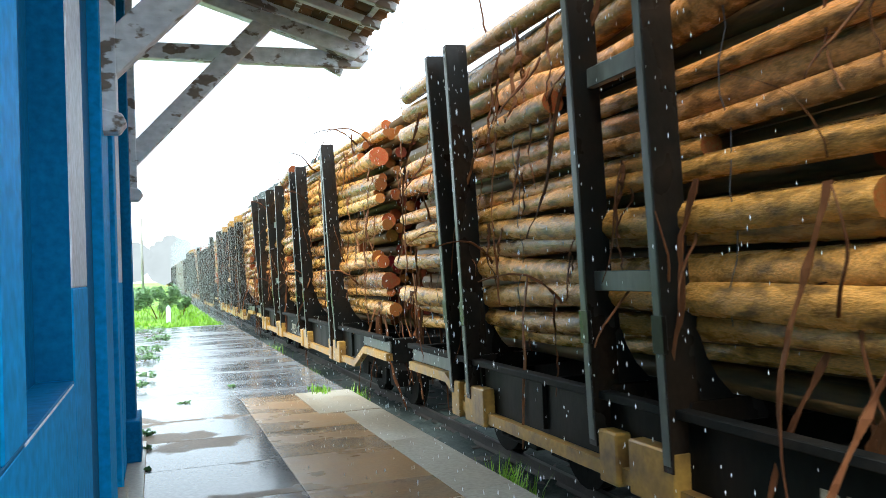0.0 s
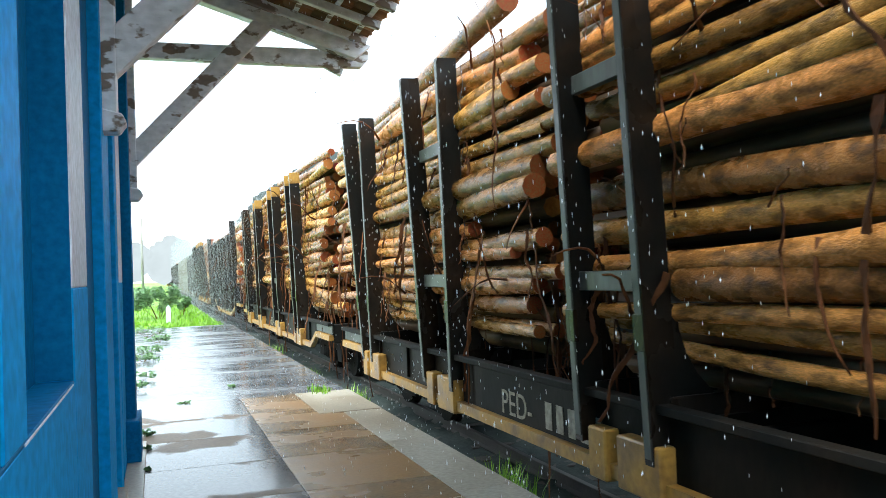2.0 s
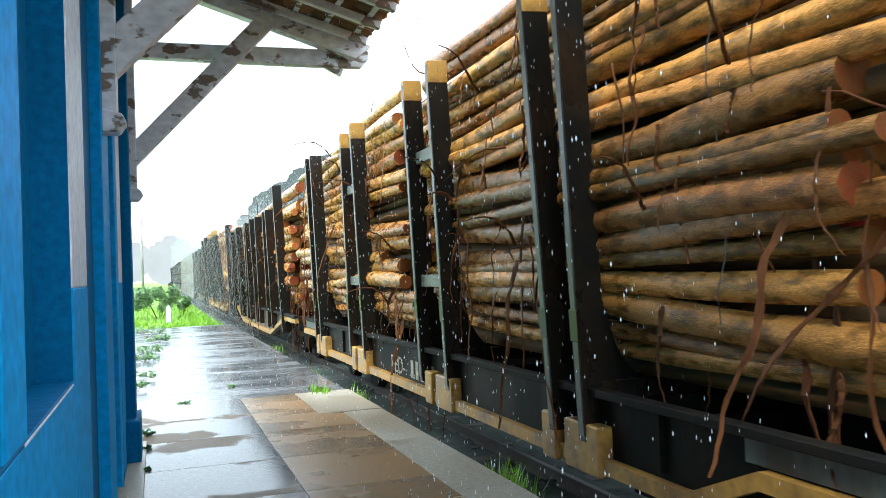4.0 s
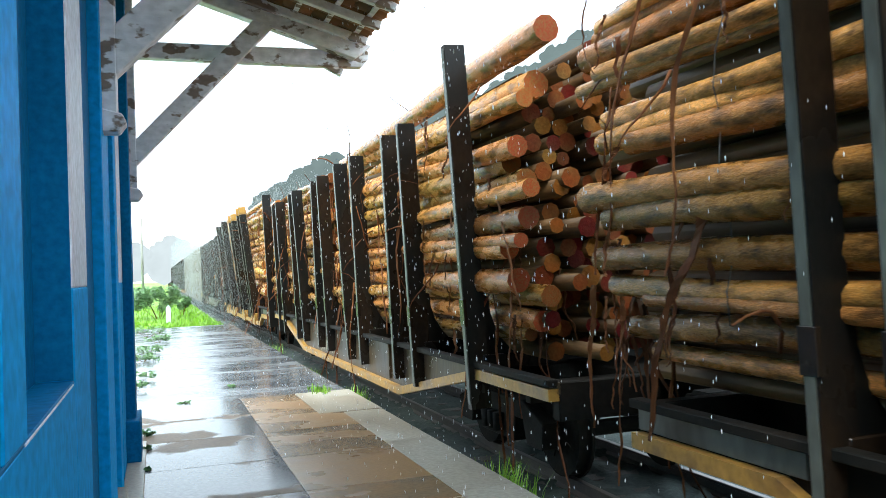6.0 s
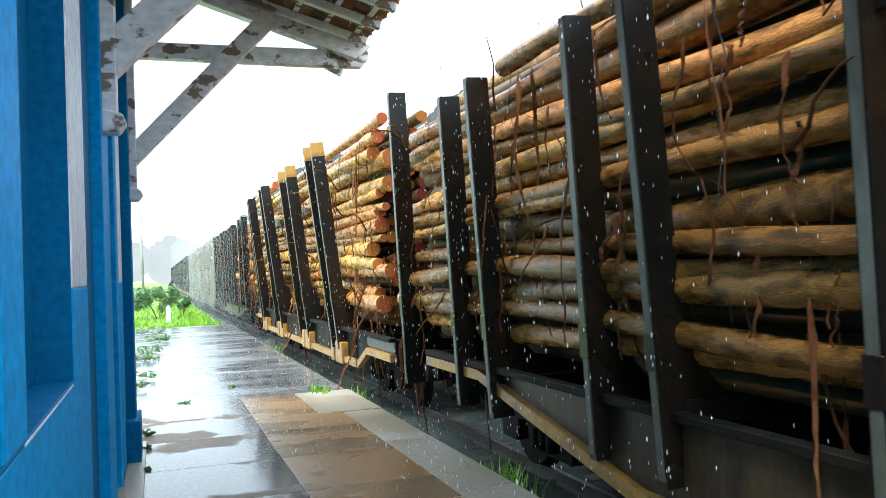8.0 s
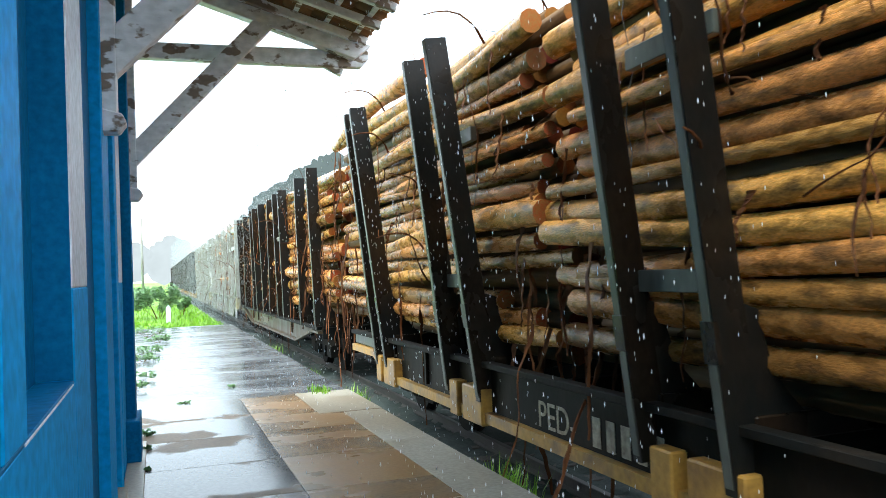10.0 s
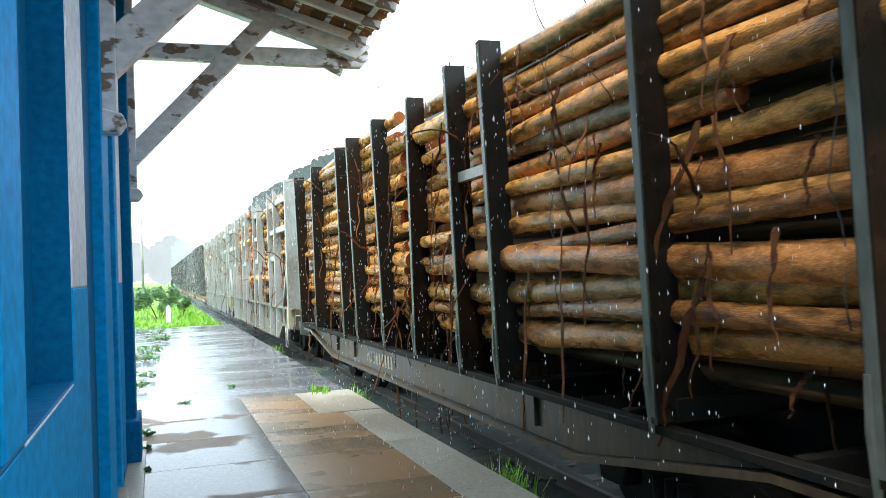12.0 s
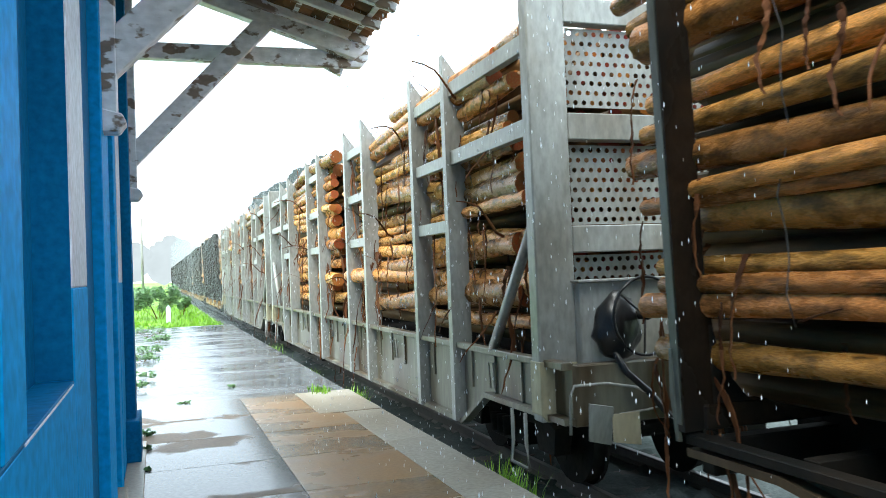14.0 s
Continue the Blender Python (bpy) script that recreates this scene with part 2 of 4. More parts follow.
def build_platform():
    base = thing("platform", "low wet concrete station platform with puddles", "platform", kind="structure",
                 data=box_mesh("platform", (-0.9, -8, -0.52), (2.44, 29.25, -0.045), M_KERB, 0.0))
    rng = random.Random(3)
    rows = [-1.6, -0.3, 1.0, 2.35, 3.6, 4.85, 6.1, 7.3, 8.55, 9.8, 11.1]
    for a, b in zip(rows, rows[1:]):
        for x0, x1, surface in ((-0.85, 1.0, M_POOL), (1.0, 2.0 if b < 11 else 1.72, M_CONC)):
            part("slab", box_mesh("slab", (x0 + 0.004, a + 0.004, -0.05), (x1 - 0.002, b - 0.004, rng.uniform(-0.002, 0.002)), surface, 0.003), base)
    edge = [-2.5, -0.4, 1.6, 3.7, 5.6, 7.5, 9.35, 11.1]
    for a, b in zip(edge, edge[1:]):
        part("kerb_slab", box_mesh("kerb_slab", (2.003 if b < 11 else 1.725, a + 0.002, -0.05), (2.46, b - 0.002, 0.006 if b > 11 else rng.uniform(-0.001, 0.001)), M_KERB, 0.002), base, "pale worn edge slab")
    far = [11.1, 13.2, 15.4, 17.6, 20, 22.4, 24.8, 27, 29.25]
    for a, b in zip(far, far[1:]):
        part("slab", box_mesh("slab", (-0.88, a + 0.008, -0.05), (2.44, b - 0.008, -0.012 + rng.uniform(-0.003, 0.002)), M_CONC_G, 0.006), base, "grey rain-washed concrete slab")


# ---------------------------------------------------------------- the blue station
WALL_X = -0.285


def build_station():
    house = thing("station", "blue painted station building with a tiled pent roof", "building", kind="structure")
    def wall(name, lo, hi, mat, label="", bevel=0.006):
        return part(name, box_mesh(name, lo, hi, mat, bevel), house, label)
    X, B = WALL_X, -0.62
    # window bay: sill at 1.25
    wall("wall", (B, -2.6, 0), (X, 0.55, 4.7), M_BLUE, "light blue painted wall")
    wall("wall", (B, 0.55, 0), (X, 3.245, 1.245), M_BLUE, "light blue painted wall")
    wall("wall", (B, 0.55, 3.1), (X, 3.245, 4.7), M_BLUE, "light blue painted wall")
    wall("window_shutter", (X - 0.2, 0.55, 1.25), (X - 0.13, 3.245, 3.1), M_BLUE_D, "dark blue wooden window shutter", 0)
    part("window_sill", box_mesh("window_sill", (X - 0.13, 0.55, 1.2), (X - 0.002, 3.231, 1.252), M_BLUE_D, 0.004), house, "blue sill with a worn pale edge")
    # Thin darker sheet over the pier face puts the recess shade into colour.
    part("window_reveal", box_mesh("window_reveal", (B + 0.02, 3.233, 1.254), (X - 0.006, 3.243, 3.098), M_BLUE_D, 0), house, "window reveal, recess shade in its dark blue")
    part("sill_edge", box_mesh("sill_edge", (X + 0.003, 2.0, 1.247), (X + 0.007, 3.1, 1.254), M_WHITE, 0.001), house, "chipped white sill edge")
    wall("window_jamb", (X - 0.13, 1.76, 1.253), (X + 0.003, 2.06, 3.1), M_BLUE, "light blue window mullion")
    # Same darker blue sheet over the mullion's near face.
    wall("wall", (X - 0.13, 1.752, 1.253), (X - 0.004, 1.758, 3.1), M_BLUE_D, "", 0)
    # white and blue pier
    wall("wall", (B, 3.245, 0), (X, 3.92, 1.585), M_BLUE)
    wall("wall", (B, 3.245, 1.585), (X, 3.90, 4.7), M_WHITE, "white painted upper wall")
    wall("wall", (B, 3.90, 1.585), (X - 0.002, 3.92, 4.7), M_BLUE_D)
    # door bay
    wall("door_leaf", (X - 0.22, 3.92, 0.02), (X - 0.05, 5.05, 4.7), M_BLUE_D, "dark blue wooden door", 0.004)
    wall("pilaster", (B, 5.05, 0), (X + 0.012, 5.75, 4.7), M_BLUE, "light blue pilaster")
    wall("door_leaf", (X - 0.22, 5.75, 0.02), (X - 0.03, 6.5, 4.7), M_BLUE_D, "dark blue wooden door", 0.004)
    wall("pilaster", (B, 6.5, 0), (X + 0.01, 6.85, 4.7), M_BLUE, "light blue pilaster")
    wall("wall", (B, 6.85, 0), (X - 0.01, 7.2, 4.7), M_BLUE_D)
    wall("wall", (B, 7.2, 0), (X, 7.9, 1.595), M_BLUE)
    wall("wall", (B, 7.2, 1.595), (X, 7.9, 4.7), M_WHITE)
    wall("corner_pilaster", (B, 7.9, 0), (-0.205, 8.38, 4.7), M_BLUE_D, "dark blue corner pilaster")
    wall("plinth", (B, 7.72, 0), (-0.165, 8.42, 0.37), M_BLUE_D, "dark blue plinth block", 0.01)
    wall("wall", (-6, 8.05, -0.5), (B, 8.35, 4.7), M_BLUE)
    wall("wall", (-6, -2.9, -0.5), (B, -2.6, 4.7), M_BLUE)
    wall("wall", (-6.3, -2.9, -0.5), (-6, 8.35, 4.7), M_BLUE)
    wall("door_step", (X - 0.05, 5.76, 0), (X + 0.05, 6.49, 0.10), M_KERB, "low worn doorstep", 0.01)
    wall("gutter_strip", (X, 3.0, -0.02), (-0.13, 8.7, 0.012), M_KERB, "rough mortar strip at the wall foot", 0.006)
    # brackets
    for y in (2.3, 5.3, 8.3):
        x0 = -0.235 if y > 8 else X + 0.002
        low = 2.36 if y > 8 else 2.50
        s0, s1 = (2.70, 2.95) if y > 8 else (2.84, 3.15)
        w = 0.075
        br = thing("roof_bracket", "peeling white timber bracket carrying the pent roof", "bracket", "roof brackets", m=pose(0, y, 0))
        part("post", box_mesh("post", (x0, -w, low + 0.02), (x0 + 0.095, w, 4.72), M_TIMBER, 0.008), br)
        part("corbel", prism_mesh("corbel", [(x0, low), (x0 + 0.10, low), (x0 + 0.145, low + 0.06), (x0 + 0.12, low + 0.11), (x0, low + 0.14)], 1, -w - 0.012, w + 0.012, M_TIMBER, 0.008), br, "carved timber corbel")
        part("strut", prism_mesh("strut", [(x0 + 0.09, s0), (x0 + 0.09, s1), (1.02, s1 + 1.25), (1.22, s0 + 1.45)], 1, -w + 0.006, w - 0.006, M_TIMBER, 0.006), br, "diagonal timber strut")
        part("tie_beam", prism_mesh("tie_beam", [(x0 + 0.09, 3.77), (x0 + 0.09, 3.93), (2.20, 3.955), (2.20, 3.86), (2.12, 3.775), (1.7, 3.77)], 1, w - 0.004, w + 0.11, M_TIMBER, 0.008), br, "weathered horizontal tie beam")
        part("rafter", prism_mesh("rafter", [(x0 + 0.09, 4.52), (x0 + 0.09, 4.70), (2.2, 3.97), (2.02, 3.83)], 1, -w + 0.002, w - 0.002, M_TIMBER, 0.006), br, "sloping timber rafter")
        part("rafter_tail", prism_mesh("rafter_tail", [(1.66, 3.80), (1.90, 3.68), (1.93, 3.75), (1.80, 3.84)], 1, w + 0.02, w + 0.09, M_TIMBER, 0.004), br, "short sawn rafter tail")
    # pent roof
    roof = thing("pent_roof", "clay tile pent roof on white battens over the platform", "roof", kind="structure")
    slope = math.atan2(4.74 - 3.99, 2.5)
    def roof_pose(d, y, up):
        """d metres down the slope from the wall."""
        return pose(X + 0.03 + d * math.cos(slope), y, 4.76 - d * math.sin(slope) + up, 0, math.degrees(slope), 0)
    rafter = box_mesh("rafter", (0, -0.035, -0.10), (2.5, 0.035, -0.02), M_TIMBER, 0.005)
    for i in range(12):
        y = 2.1 + i * 0.55
        if min(abs(y - b) for b in (2.3, 5.3, 8.3)) > 0.15:
            part("common_rafter", rafter, roof, "white painted rafter", roof_pose(0, y, 0))
    batten = box_mesh("batten", (-0.025, 1.9, -0.02), (0.025, 8.62, 0.01), M_TIMBER, 0.003)
    for i in range(8):
        part("batten", batten, roof, "thin white batten", roof_pose(0.12 + i * 0.322, 0, 0))
    verts, faces = [], []
    for t, r in ((0, 0.085), (1, 0.105)):
        for rr in (r, r + 0.013):
            for k in range(7):
                a = math.pi * k / 6
                verts.append((t * 0.43, math.cos(a) * rr, math.sin(a) * rr * 0.75))
    for k in range(6):
        faces += [(k, k + 1, 15 + k, 14 + k), (7 + k, 21 + k, 22 + k, 8 + k), (14 + k, 15 + k, 22 + k, 21 + k), (k, 7 + k, 8 + k, k + 1)]
    faces += [(0, 14, 21, 7), (6, 13, 27, 20)]
    tile = mesh_from("roof_tile", verts, faces, M_TILE, smooth=True)
    rng = random.Random(2)
    for j in range(8):
        for i in range(34):
            y = 8.6 - i * 0.2
            m = roof_pose(-0.05 + j * 0.306 + rng.uniform(-.012, .012), y, 0.012) @ pose(0, 0, 0, rng.uniform(-2, 2), 1.5, rng.uniform(-1.5, 1.5))
            under = roof_pose(-0.05 + j * 0.306 + rng.uniform(-.012, .012), y - 0.1, 0.085) @ pose(0, 0, 0, 180, 1.5, rng.uniform(-1.5, 1.5))
            for q in (m, under):
                part("roof_tile", tile, roof, "", q)
    thing("main_roof", "clay tile main roof of the station", "roof", kind="structure",
          data=prism_mesh("main_roof", [(-6.6, 4.7), (X - 0.02, 4.72), (X - 0.02, 4.82), (-3.3, 5.9), (-6.6, 4.85)], 1, -3.1, 8.5, M_TILE))


build_ground()
build_platform()
build_station()


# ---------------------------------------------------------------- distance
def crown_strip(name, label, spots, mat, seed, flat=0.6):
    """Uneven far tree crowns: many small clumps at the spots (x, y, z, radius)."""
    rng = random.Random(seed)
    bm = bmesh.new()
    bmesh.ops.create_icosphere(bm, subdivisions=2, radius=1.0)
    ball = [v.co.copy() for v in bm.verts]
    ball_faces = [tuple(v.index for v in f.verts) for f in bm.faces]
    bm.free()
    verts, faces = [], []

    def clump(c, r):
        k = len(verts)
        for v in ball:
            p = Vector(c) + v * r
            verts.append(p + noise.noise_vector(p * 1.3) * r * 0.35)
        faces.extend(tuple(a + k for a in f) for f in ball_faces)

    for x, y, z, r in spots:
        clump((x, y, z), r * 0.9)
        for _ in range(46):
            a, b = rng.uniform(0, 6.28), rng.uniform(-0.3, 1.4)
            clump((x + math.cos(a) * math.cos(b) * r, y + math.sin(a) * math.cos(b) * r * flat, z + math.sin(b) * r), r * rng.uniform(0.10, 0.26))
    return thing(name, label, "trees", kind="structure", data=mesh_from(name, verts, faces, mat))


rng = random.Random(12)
crown_strip("backdrop_trees", "far tree crowns, pale rain haze put into their glow", [(-9, 160, 4.5, 4.5), (-4.2, 158, 4.6, 3.6), (1.2, 160, 4.0, 3.2), (2.8, 160, 5.0, 4.1), (5.2, 160, 4.3, 3.8), (7.5, 160, 2.0, 3.4), (-13, 162, 3, 5)], M_FAR, 3)
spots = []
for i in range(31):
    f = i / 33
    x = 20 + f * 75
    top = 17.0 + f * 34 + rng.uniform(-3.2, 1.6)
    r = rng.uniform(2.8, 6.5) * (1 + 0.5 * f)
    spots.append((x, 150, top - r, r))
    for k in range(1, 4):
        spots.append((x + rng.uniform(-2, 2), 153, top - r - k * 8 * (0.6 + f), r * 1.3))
crown_strip("backdrop_hill", "wooded hill rising behind the railway, haze put into its glow", spots, M_MID, 5)
thing("utility_pole", "thin grey utility pole far down the line", "pole", m=pose(-1.0, 70, -0.1),
      data=tube_mesh("utility_pole", [(0, 0, 0), (0, 0, 3.4), (0, 0, 6.8)], 0.12, M_GREY, 8, 0.7))


def build_wire(points, r):
    a, b = Vector(points[0]), Vector(points[1])
    line = [a.lerp(b, i / 24) - Vector((0, 0, 0.9 * math.sin(math.pi * i / 24))) for i in range(25)]
    thing("overhead_wire", "thin dark overhead wire", "wire", "wires", data=tube_mesh("overhead_wire", line, r, M_WIRE, 5))


build_wire([(-20, 30, 10.9), (40, 30, 12.4)], 0.009)
build_wire([(-20, 34, 11.2), (40, 34, 11.4)], 0.007)


# ---------------------------------------------------------------- logs
def log_mesh(rng, length=1.0, sides=10, rings=13):
    """A log of unit radius and the given length along y, bent, knotty, slightly tapered."""
    verts, faces, index = [], [], []
    ph, amp = rng.uniform(0, 6.28), rng.uniform(0.25, 0.75)
    ph2, amp2 = rng.uniform(0, 6.28), rng.uniform(0.2, 0.55)
    rate, rate2 = rng.uniform(3, 8), rng.uniform(3, 9)
    knots = [(rng.uniform(0, 1), rng.uniform(0.06, 0.2)) for _ in range(6)]
    for j in range(rings):
        f = j / (rings - 1)
        r = 1.08 - 0.16 * f + sum(k * math.exp(-((f - c) / 0.06) ** 2) for c, k in knots)
        cx, cz = math.sin(f * rate + ph) * amp, math.sin(f * rate2 + ph2) * amp2
        for k in range(sides):
            a = 2 * math.pi * k / sides
            q = r * (1 + rng.uniform(-0.05, 0.05))
            verts.append((cx + math.cos(a) * q, (f - 0.5) * length, cz + math.sin(a) * q))
    for j in range(rings - 1):
        for k in range(sides):
            k2 = (k + 1) % sides
            faces.append((j * sides + k, j * sides + k2, (j + 1) * sides + k2, (j + 1) * sides + k))
            index.append(0)
    faces += [tuple(range(sides)), tuple(range(rings * sides - 1, (rings - 1) * sides - 1, -1))]
    index += [1, 1]
    me = mesh_from("log", verts, [f[::-1] for f in faces], [M_WOOD, M_END], index)
    me.polygons.foreach_set("use_smooth", [i == 0 for i in index])
    return me


LOG_KINDS = [log_mesh(random.Random(100 + i)) for i in range(16)]


def inner_mesh(seed, half, lo, hi, length, corner):
    """The logs inside a bundle, joined: each a low cylinder with two cut ends."""
    rng = random.Random(seed)
    verts, faces, index = [], [], []
    z, row = lo + 0.08, 0
    while z < hi + 0.12:
        x = -half + 0.27 + (0.085 if row % 2 else 0)
        while x < half - 0.1:
            cut = max(0.0, corner - (half - abs(x)))
            floor = lo + corner - math.sqrt(max(0, corner ** 2 - cut ** 2))
            top = hi + 0.10 - 0.25 * (abs(x) / half) ** 2 + 0.06 * math.sin(x * 5 + seed)
            if floor <= z <= top:
                r = rng.uniform(0.062, 0.098)
                y0, y1 = -length / 2 + rng.gauss(0.12, 0.20), length / 2 + rng.gauss(-0.12, 0.20)
                cx, cz = x + rng.uniform(-.02, .02), z + rng.uniform(-.02, .02)
                dx, dz = rng.uniform(-.05, .05), rng.uniform(-.04, .04)
                k0, s = len(verts), 8
                for yy, sg in ((y0, -1), (y1, 1)):
                    for k in range(s):
                        a = 2 * math.pi * k / s
                        verts.append((cx + sg * dx + math.cos(a) * r, yy, cz + sg * dz + math.sin(a) * r))
                for k in range(s):
                    k2 = (k + 1) % s
                    faces.append((k0 + k, k0 + s + k, k0 + s + k2, k0 + k2))
                    index.append(0)
                faces += [tuple(k0 + k for k in range(s)), tuple(k0 + s + k for k in range(s - 1, -1, -1))]
                index += [1, 1]
            x += rng.uniform(0.15, 0.185)
        z += 0.15
        row += 1
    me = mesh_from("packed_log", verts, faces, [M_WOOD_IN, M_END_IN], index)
    me.polygons.foreach_set("use_smooth", [i == 0 for i in index])
    return me


INNER = {}


def bark_mesh(rng, long=False):
    """A ragged hanging strip of bark with thickness, curling and frayed at its foot."""
    n = 19
    length = rng.uniform(0.9, 1.9) if long else rng.uniform(0.25, 0.9)
    pts = []
    x, y, z = 0.0, 0.0, 0.0
    drift = rng.uniform(-0.45, 0.45) if long else rng.uniform(-0.2, 0.2)
    bow = rng.uniform(0.5, 1.6)
    for i in range(n):
        pts.append(Vector((x, y, z)))
        step = length / (n - 1)
        side = drift + 0.5 * math.sin(bow * i * 0.5) * (0.4 if long else 0.7)
        x += rng.uniform(-0.012, 0.009)
        y += step * side + rng.uniform(-0.012, 0.012)
        z -= step * math.sqrt(max(0.1, 1 - min(0.9, side * side)))
    verts, faces = [], []
    top = rng.uniform(0.016, 0.045) if long else rng.uniform(0.008, 0.034)
    tw = rng.uniform(-0.5, 0.5)
    for i, p in enumerate(pts):
        w = top * rng.uniform(0.45, 1.1) * (1 - 0.75 * i / n)
        tw += rng.uniform(-0.35, 0.35)
        d = Vector((math.sin(tw), math.cos(tw), 0)) * w
        nrm = Vector((math.cos(tw), -math.sin(tw), 0)) * 0.004
        verts += [p - d - nrm, p + d - nrm, p + d + nrm, p - d + nrm]
    for i in range(n - 1):
        for k in range(4):
            a, b = i * 4 + k, i * 4 + (k + 1) % 4
            faces.append((a, b, b + 4, a + 4))
    faces += [(3, 2, 1, 0), (4 * n - 4, 4 * n - 3, 4 * n - 2, 4 * n - 1)]
    return mesh_from("bark_strip", verts, faces, M_BARK)


BARKS = [bark_mesh(random.Random(300 + i)) for i in range(16)]
LONG_BARKS = [bark_mesh(random.Random(340 + i), True) for i in range(12)]


def twig_mesh(rng):
    p, pts = Vector((0, 0, 0)), []
    d = Vector((rng.uniform(-.3, 0), rng.uniform(-1, 1), rng.uniform(-.9, .4))).normalized()
    for i in range(7):
        pts.append(p.copy())
        d = (d + Vector((rng.uniform(-.3, .2), rng.uniform(-.3, .3), rng.uniform(-.4, .3)))).normalized()
        p += d * rng.uniform(0.06, 0.16)
    return tube_mesh("twig", pts, rng.uniform(0.005, 0.016), M_BARK, 5, 0.35)


TWIGS = [twig_mesh(random.Random(400 + i)) for i in range(10)]


def build_stack(name_label, y0, y1, lo, hi, seed, detail=2, half=1.17, corner=0.62):
    """A bundle of logs between y0 and y1 (wagon space); heights over the rail."""
    rng = random.Random(seed)
    length, mid = y1 - y0, (y0 + y1) / 2
    stack = thing("log_stack", name_label, "log stack", "log stacks")
    key = (round(lo, 2), round(hi, 2), round(length, 1), seed % 4)
    if key not in INNER:
        INNER[key] = inner_mesh(seed % 4 + 20, half, lo, hi, length, corner)
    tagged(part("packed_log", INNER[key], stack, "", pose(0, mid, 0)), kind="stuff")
    for side in (-1, 1):
        if side == 1 and detail < 2:
            continue
        z = lo + 0.16
        while z < hi:
            r = rng.choice((0.055, 0.065, 0.075, 0.08, 0.09, 0.105)) * rng.uniform(0.9, 1.1)
            if side == 1:
                r = 0.1
            z += r * rng.uniform(0.98, 1.24)
            cut = max(0.0, corner - (z - lo)) * 0.95
            inset = corner - math.sqrt(max(0.0, corner ** 2 - cut ** 2))
            bulge = 0.035 * math.sin(z * 2.3 + seed) + rng.uniform(-0.05, 0.035)
            x = side * (half - r - inset + bulge)
            le = length + rng.gauss(0, 0.22)
            yc = mid + rng.gauss(0, 0.16)
            if rng.random() < 0.16:
                le *= rng.uniform(0.55, 0.85)
                yc += rng.choice((-1, 1)) * (length - le) / 2
            m = pose(x, yc, z, rng.gauss(0, 0.95), 0, rng.gauss(0, 0.6)) @ pose(0, 0, 0, 0, rng.uniform(0, 360), 0) @ Matrix.Diagonal((r, le, r, 1))
            part("log", rng.choice(LOG_KINDS), stack, "", m)
            z += r * 0.97
    # loose logs on the crown
    for _ in range(5 if detail > 1 else 3):
        r = rng.uniform(0.06, 0.095)
        x = rng.uniform(-0.8, 0.6)
        m = pose(x, mid + rng.uniform(-.3, .3), hi + 0.10 - 0.25 * (x / half) ** 2 + r * 0.5, rng.gauss(0, 0.4), 0, rng.gauss(0, 1.2)) @ Matrix.Diagonal((r, length * rng.uniform(0.6, 0.88), r, 1))
        part("log", rng.choice(LOG_KINDS), stack, "", m)
    if detail > 1:
        for f in (0.17, 0.52, 0.84):
            y = y0 + length * f + rng.uniform(-0.2, 0.2)
            line = [(-half - 0.012 - 0.03 * math.sin(i * 1.9), y + 0.03 * math.sin(i * 0.8 + seed), lo + 0.45 + (hi - lo - 0.35) * i / 14) for i in range(15)] + [(-half * 0.8, y, hi + 0.06), (-half * 0.4, y, hi + 0.10)]
            part("binding_wire", tube_mesh("binding_wire", line, 0.0035, M_WIRE, 4), stack, "thin dark binding wire")
        for _ in range(44):
            z = rng.uniform(lo + 0.2, hi)
            part("bark_strip", rng.choice(BARKS), stack, "", pose(-half - 0.01 - rng.uniform(0, 0.04) + (0.25 if z < lo + 0.5 else 0), rng.uniform(y0, y1), z, 0, 0, rng.uniform(-40, 40)))
        for end in (y0, y1):
            for _ in range(11):
                part("bark_strip", rng.choice(BARKS), stack, "", pose(-half + rng.uniform(-0.02, 0.5), end + rng.uniform(-0.25, 0.45) * (1 if end == y0 else -1), lo + rng.uniform(0.15, 1.3), 0, 0, rng.uniform(-60, 60)))
        for _ in range(9):
            z = rng.uniform(lo + 0.5, hi - 0.2)
            part("bark_strip", rng.choice(LONG_BARKS), stack, "", pose(-half - 0.03 - rng.uniform(0, 0.05), rng.uniform(y0 + 0.3, y1 - 0.3), z, rng.gauss(0, 14), 0, rng.uniform(-25, 25)))
        for end, sg in ((y0, 1), (y1, -1)):
            for _ in range(7):
                part("bark_strip", rng.choice(LONG_BARKS), stack, "", pose(-half + rng.uniform(-0.03, 0.35), end + sg * rng.uniform(-0.1, 0.7), lo + rng.uniform(0.2, 1.1), rng.gauss(0, 10), 0, rng.uniform(-60, 60)))
        for _ in range(9):
            part("twig", rng.choice(TWIGS), stack, "", pose(rng.uniform(-half + 0.1, 0.2), rng.uniform(y0, y1), hi + 0.06, rng.uniform(-30, 30), rng.uniform(100, 200), rng.uniform(0, 360)))
        for _ in range(22):
            part("twig", rng.choice(TWIGS), stack, "", pose(-half + 0.0, rng.uniform(y0, y1), rng.uniform(lo + 0.3, hi - 0.1), 0, 0, rng.uniform(-30, 30)))
    return stack


# ---------------------------------------------------------------- wagons (heights over the rail)
NEAR = -1.33


def channel_mesh(name, z0, z1, mat, depth=0.2, width=0.09):
    """An upright rolled channel: web to the outside, two flanges."""
    t, w = 0.014, width / 2
    outline = [(0, -w), (depth, -w), (depth, -w + t), (t, -w + t), (t, w - t), (depth, w - t), (depth, w), (0, w)]
    return prism_mesh(name, outline, 2, z0, z1, mat)


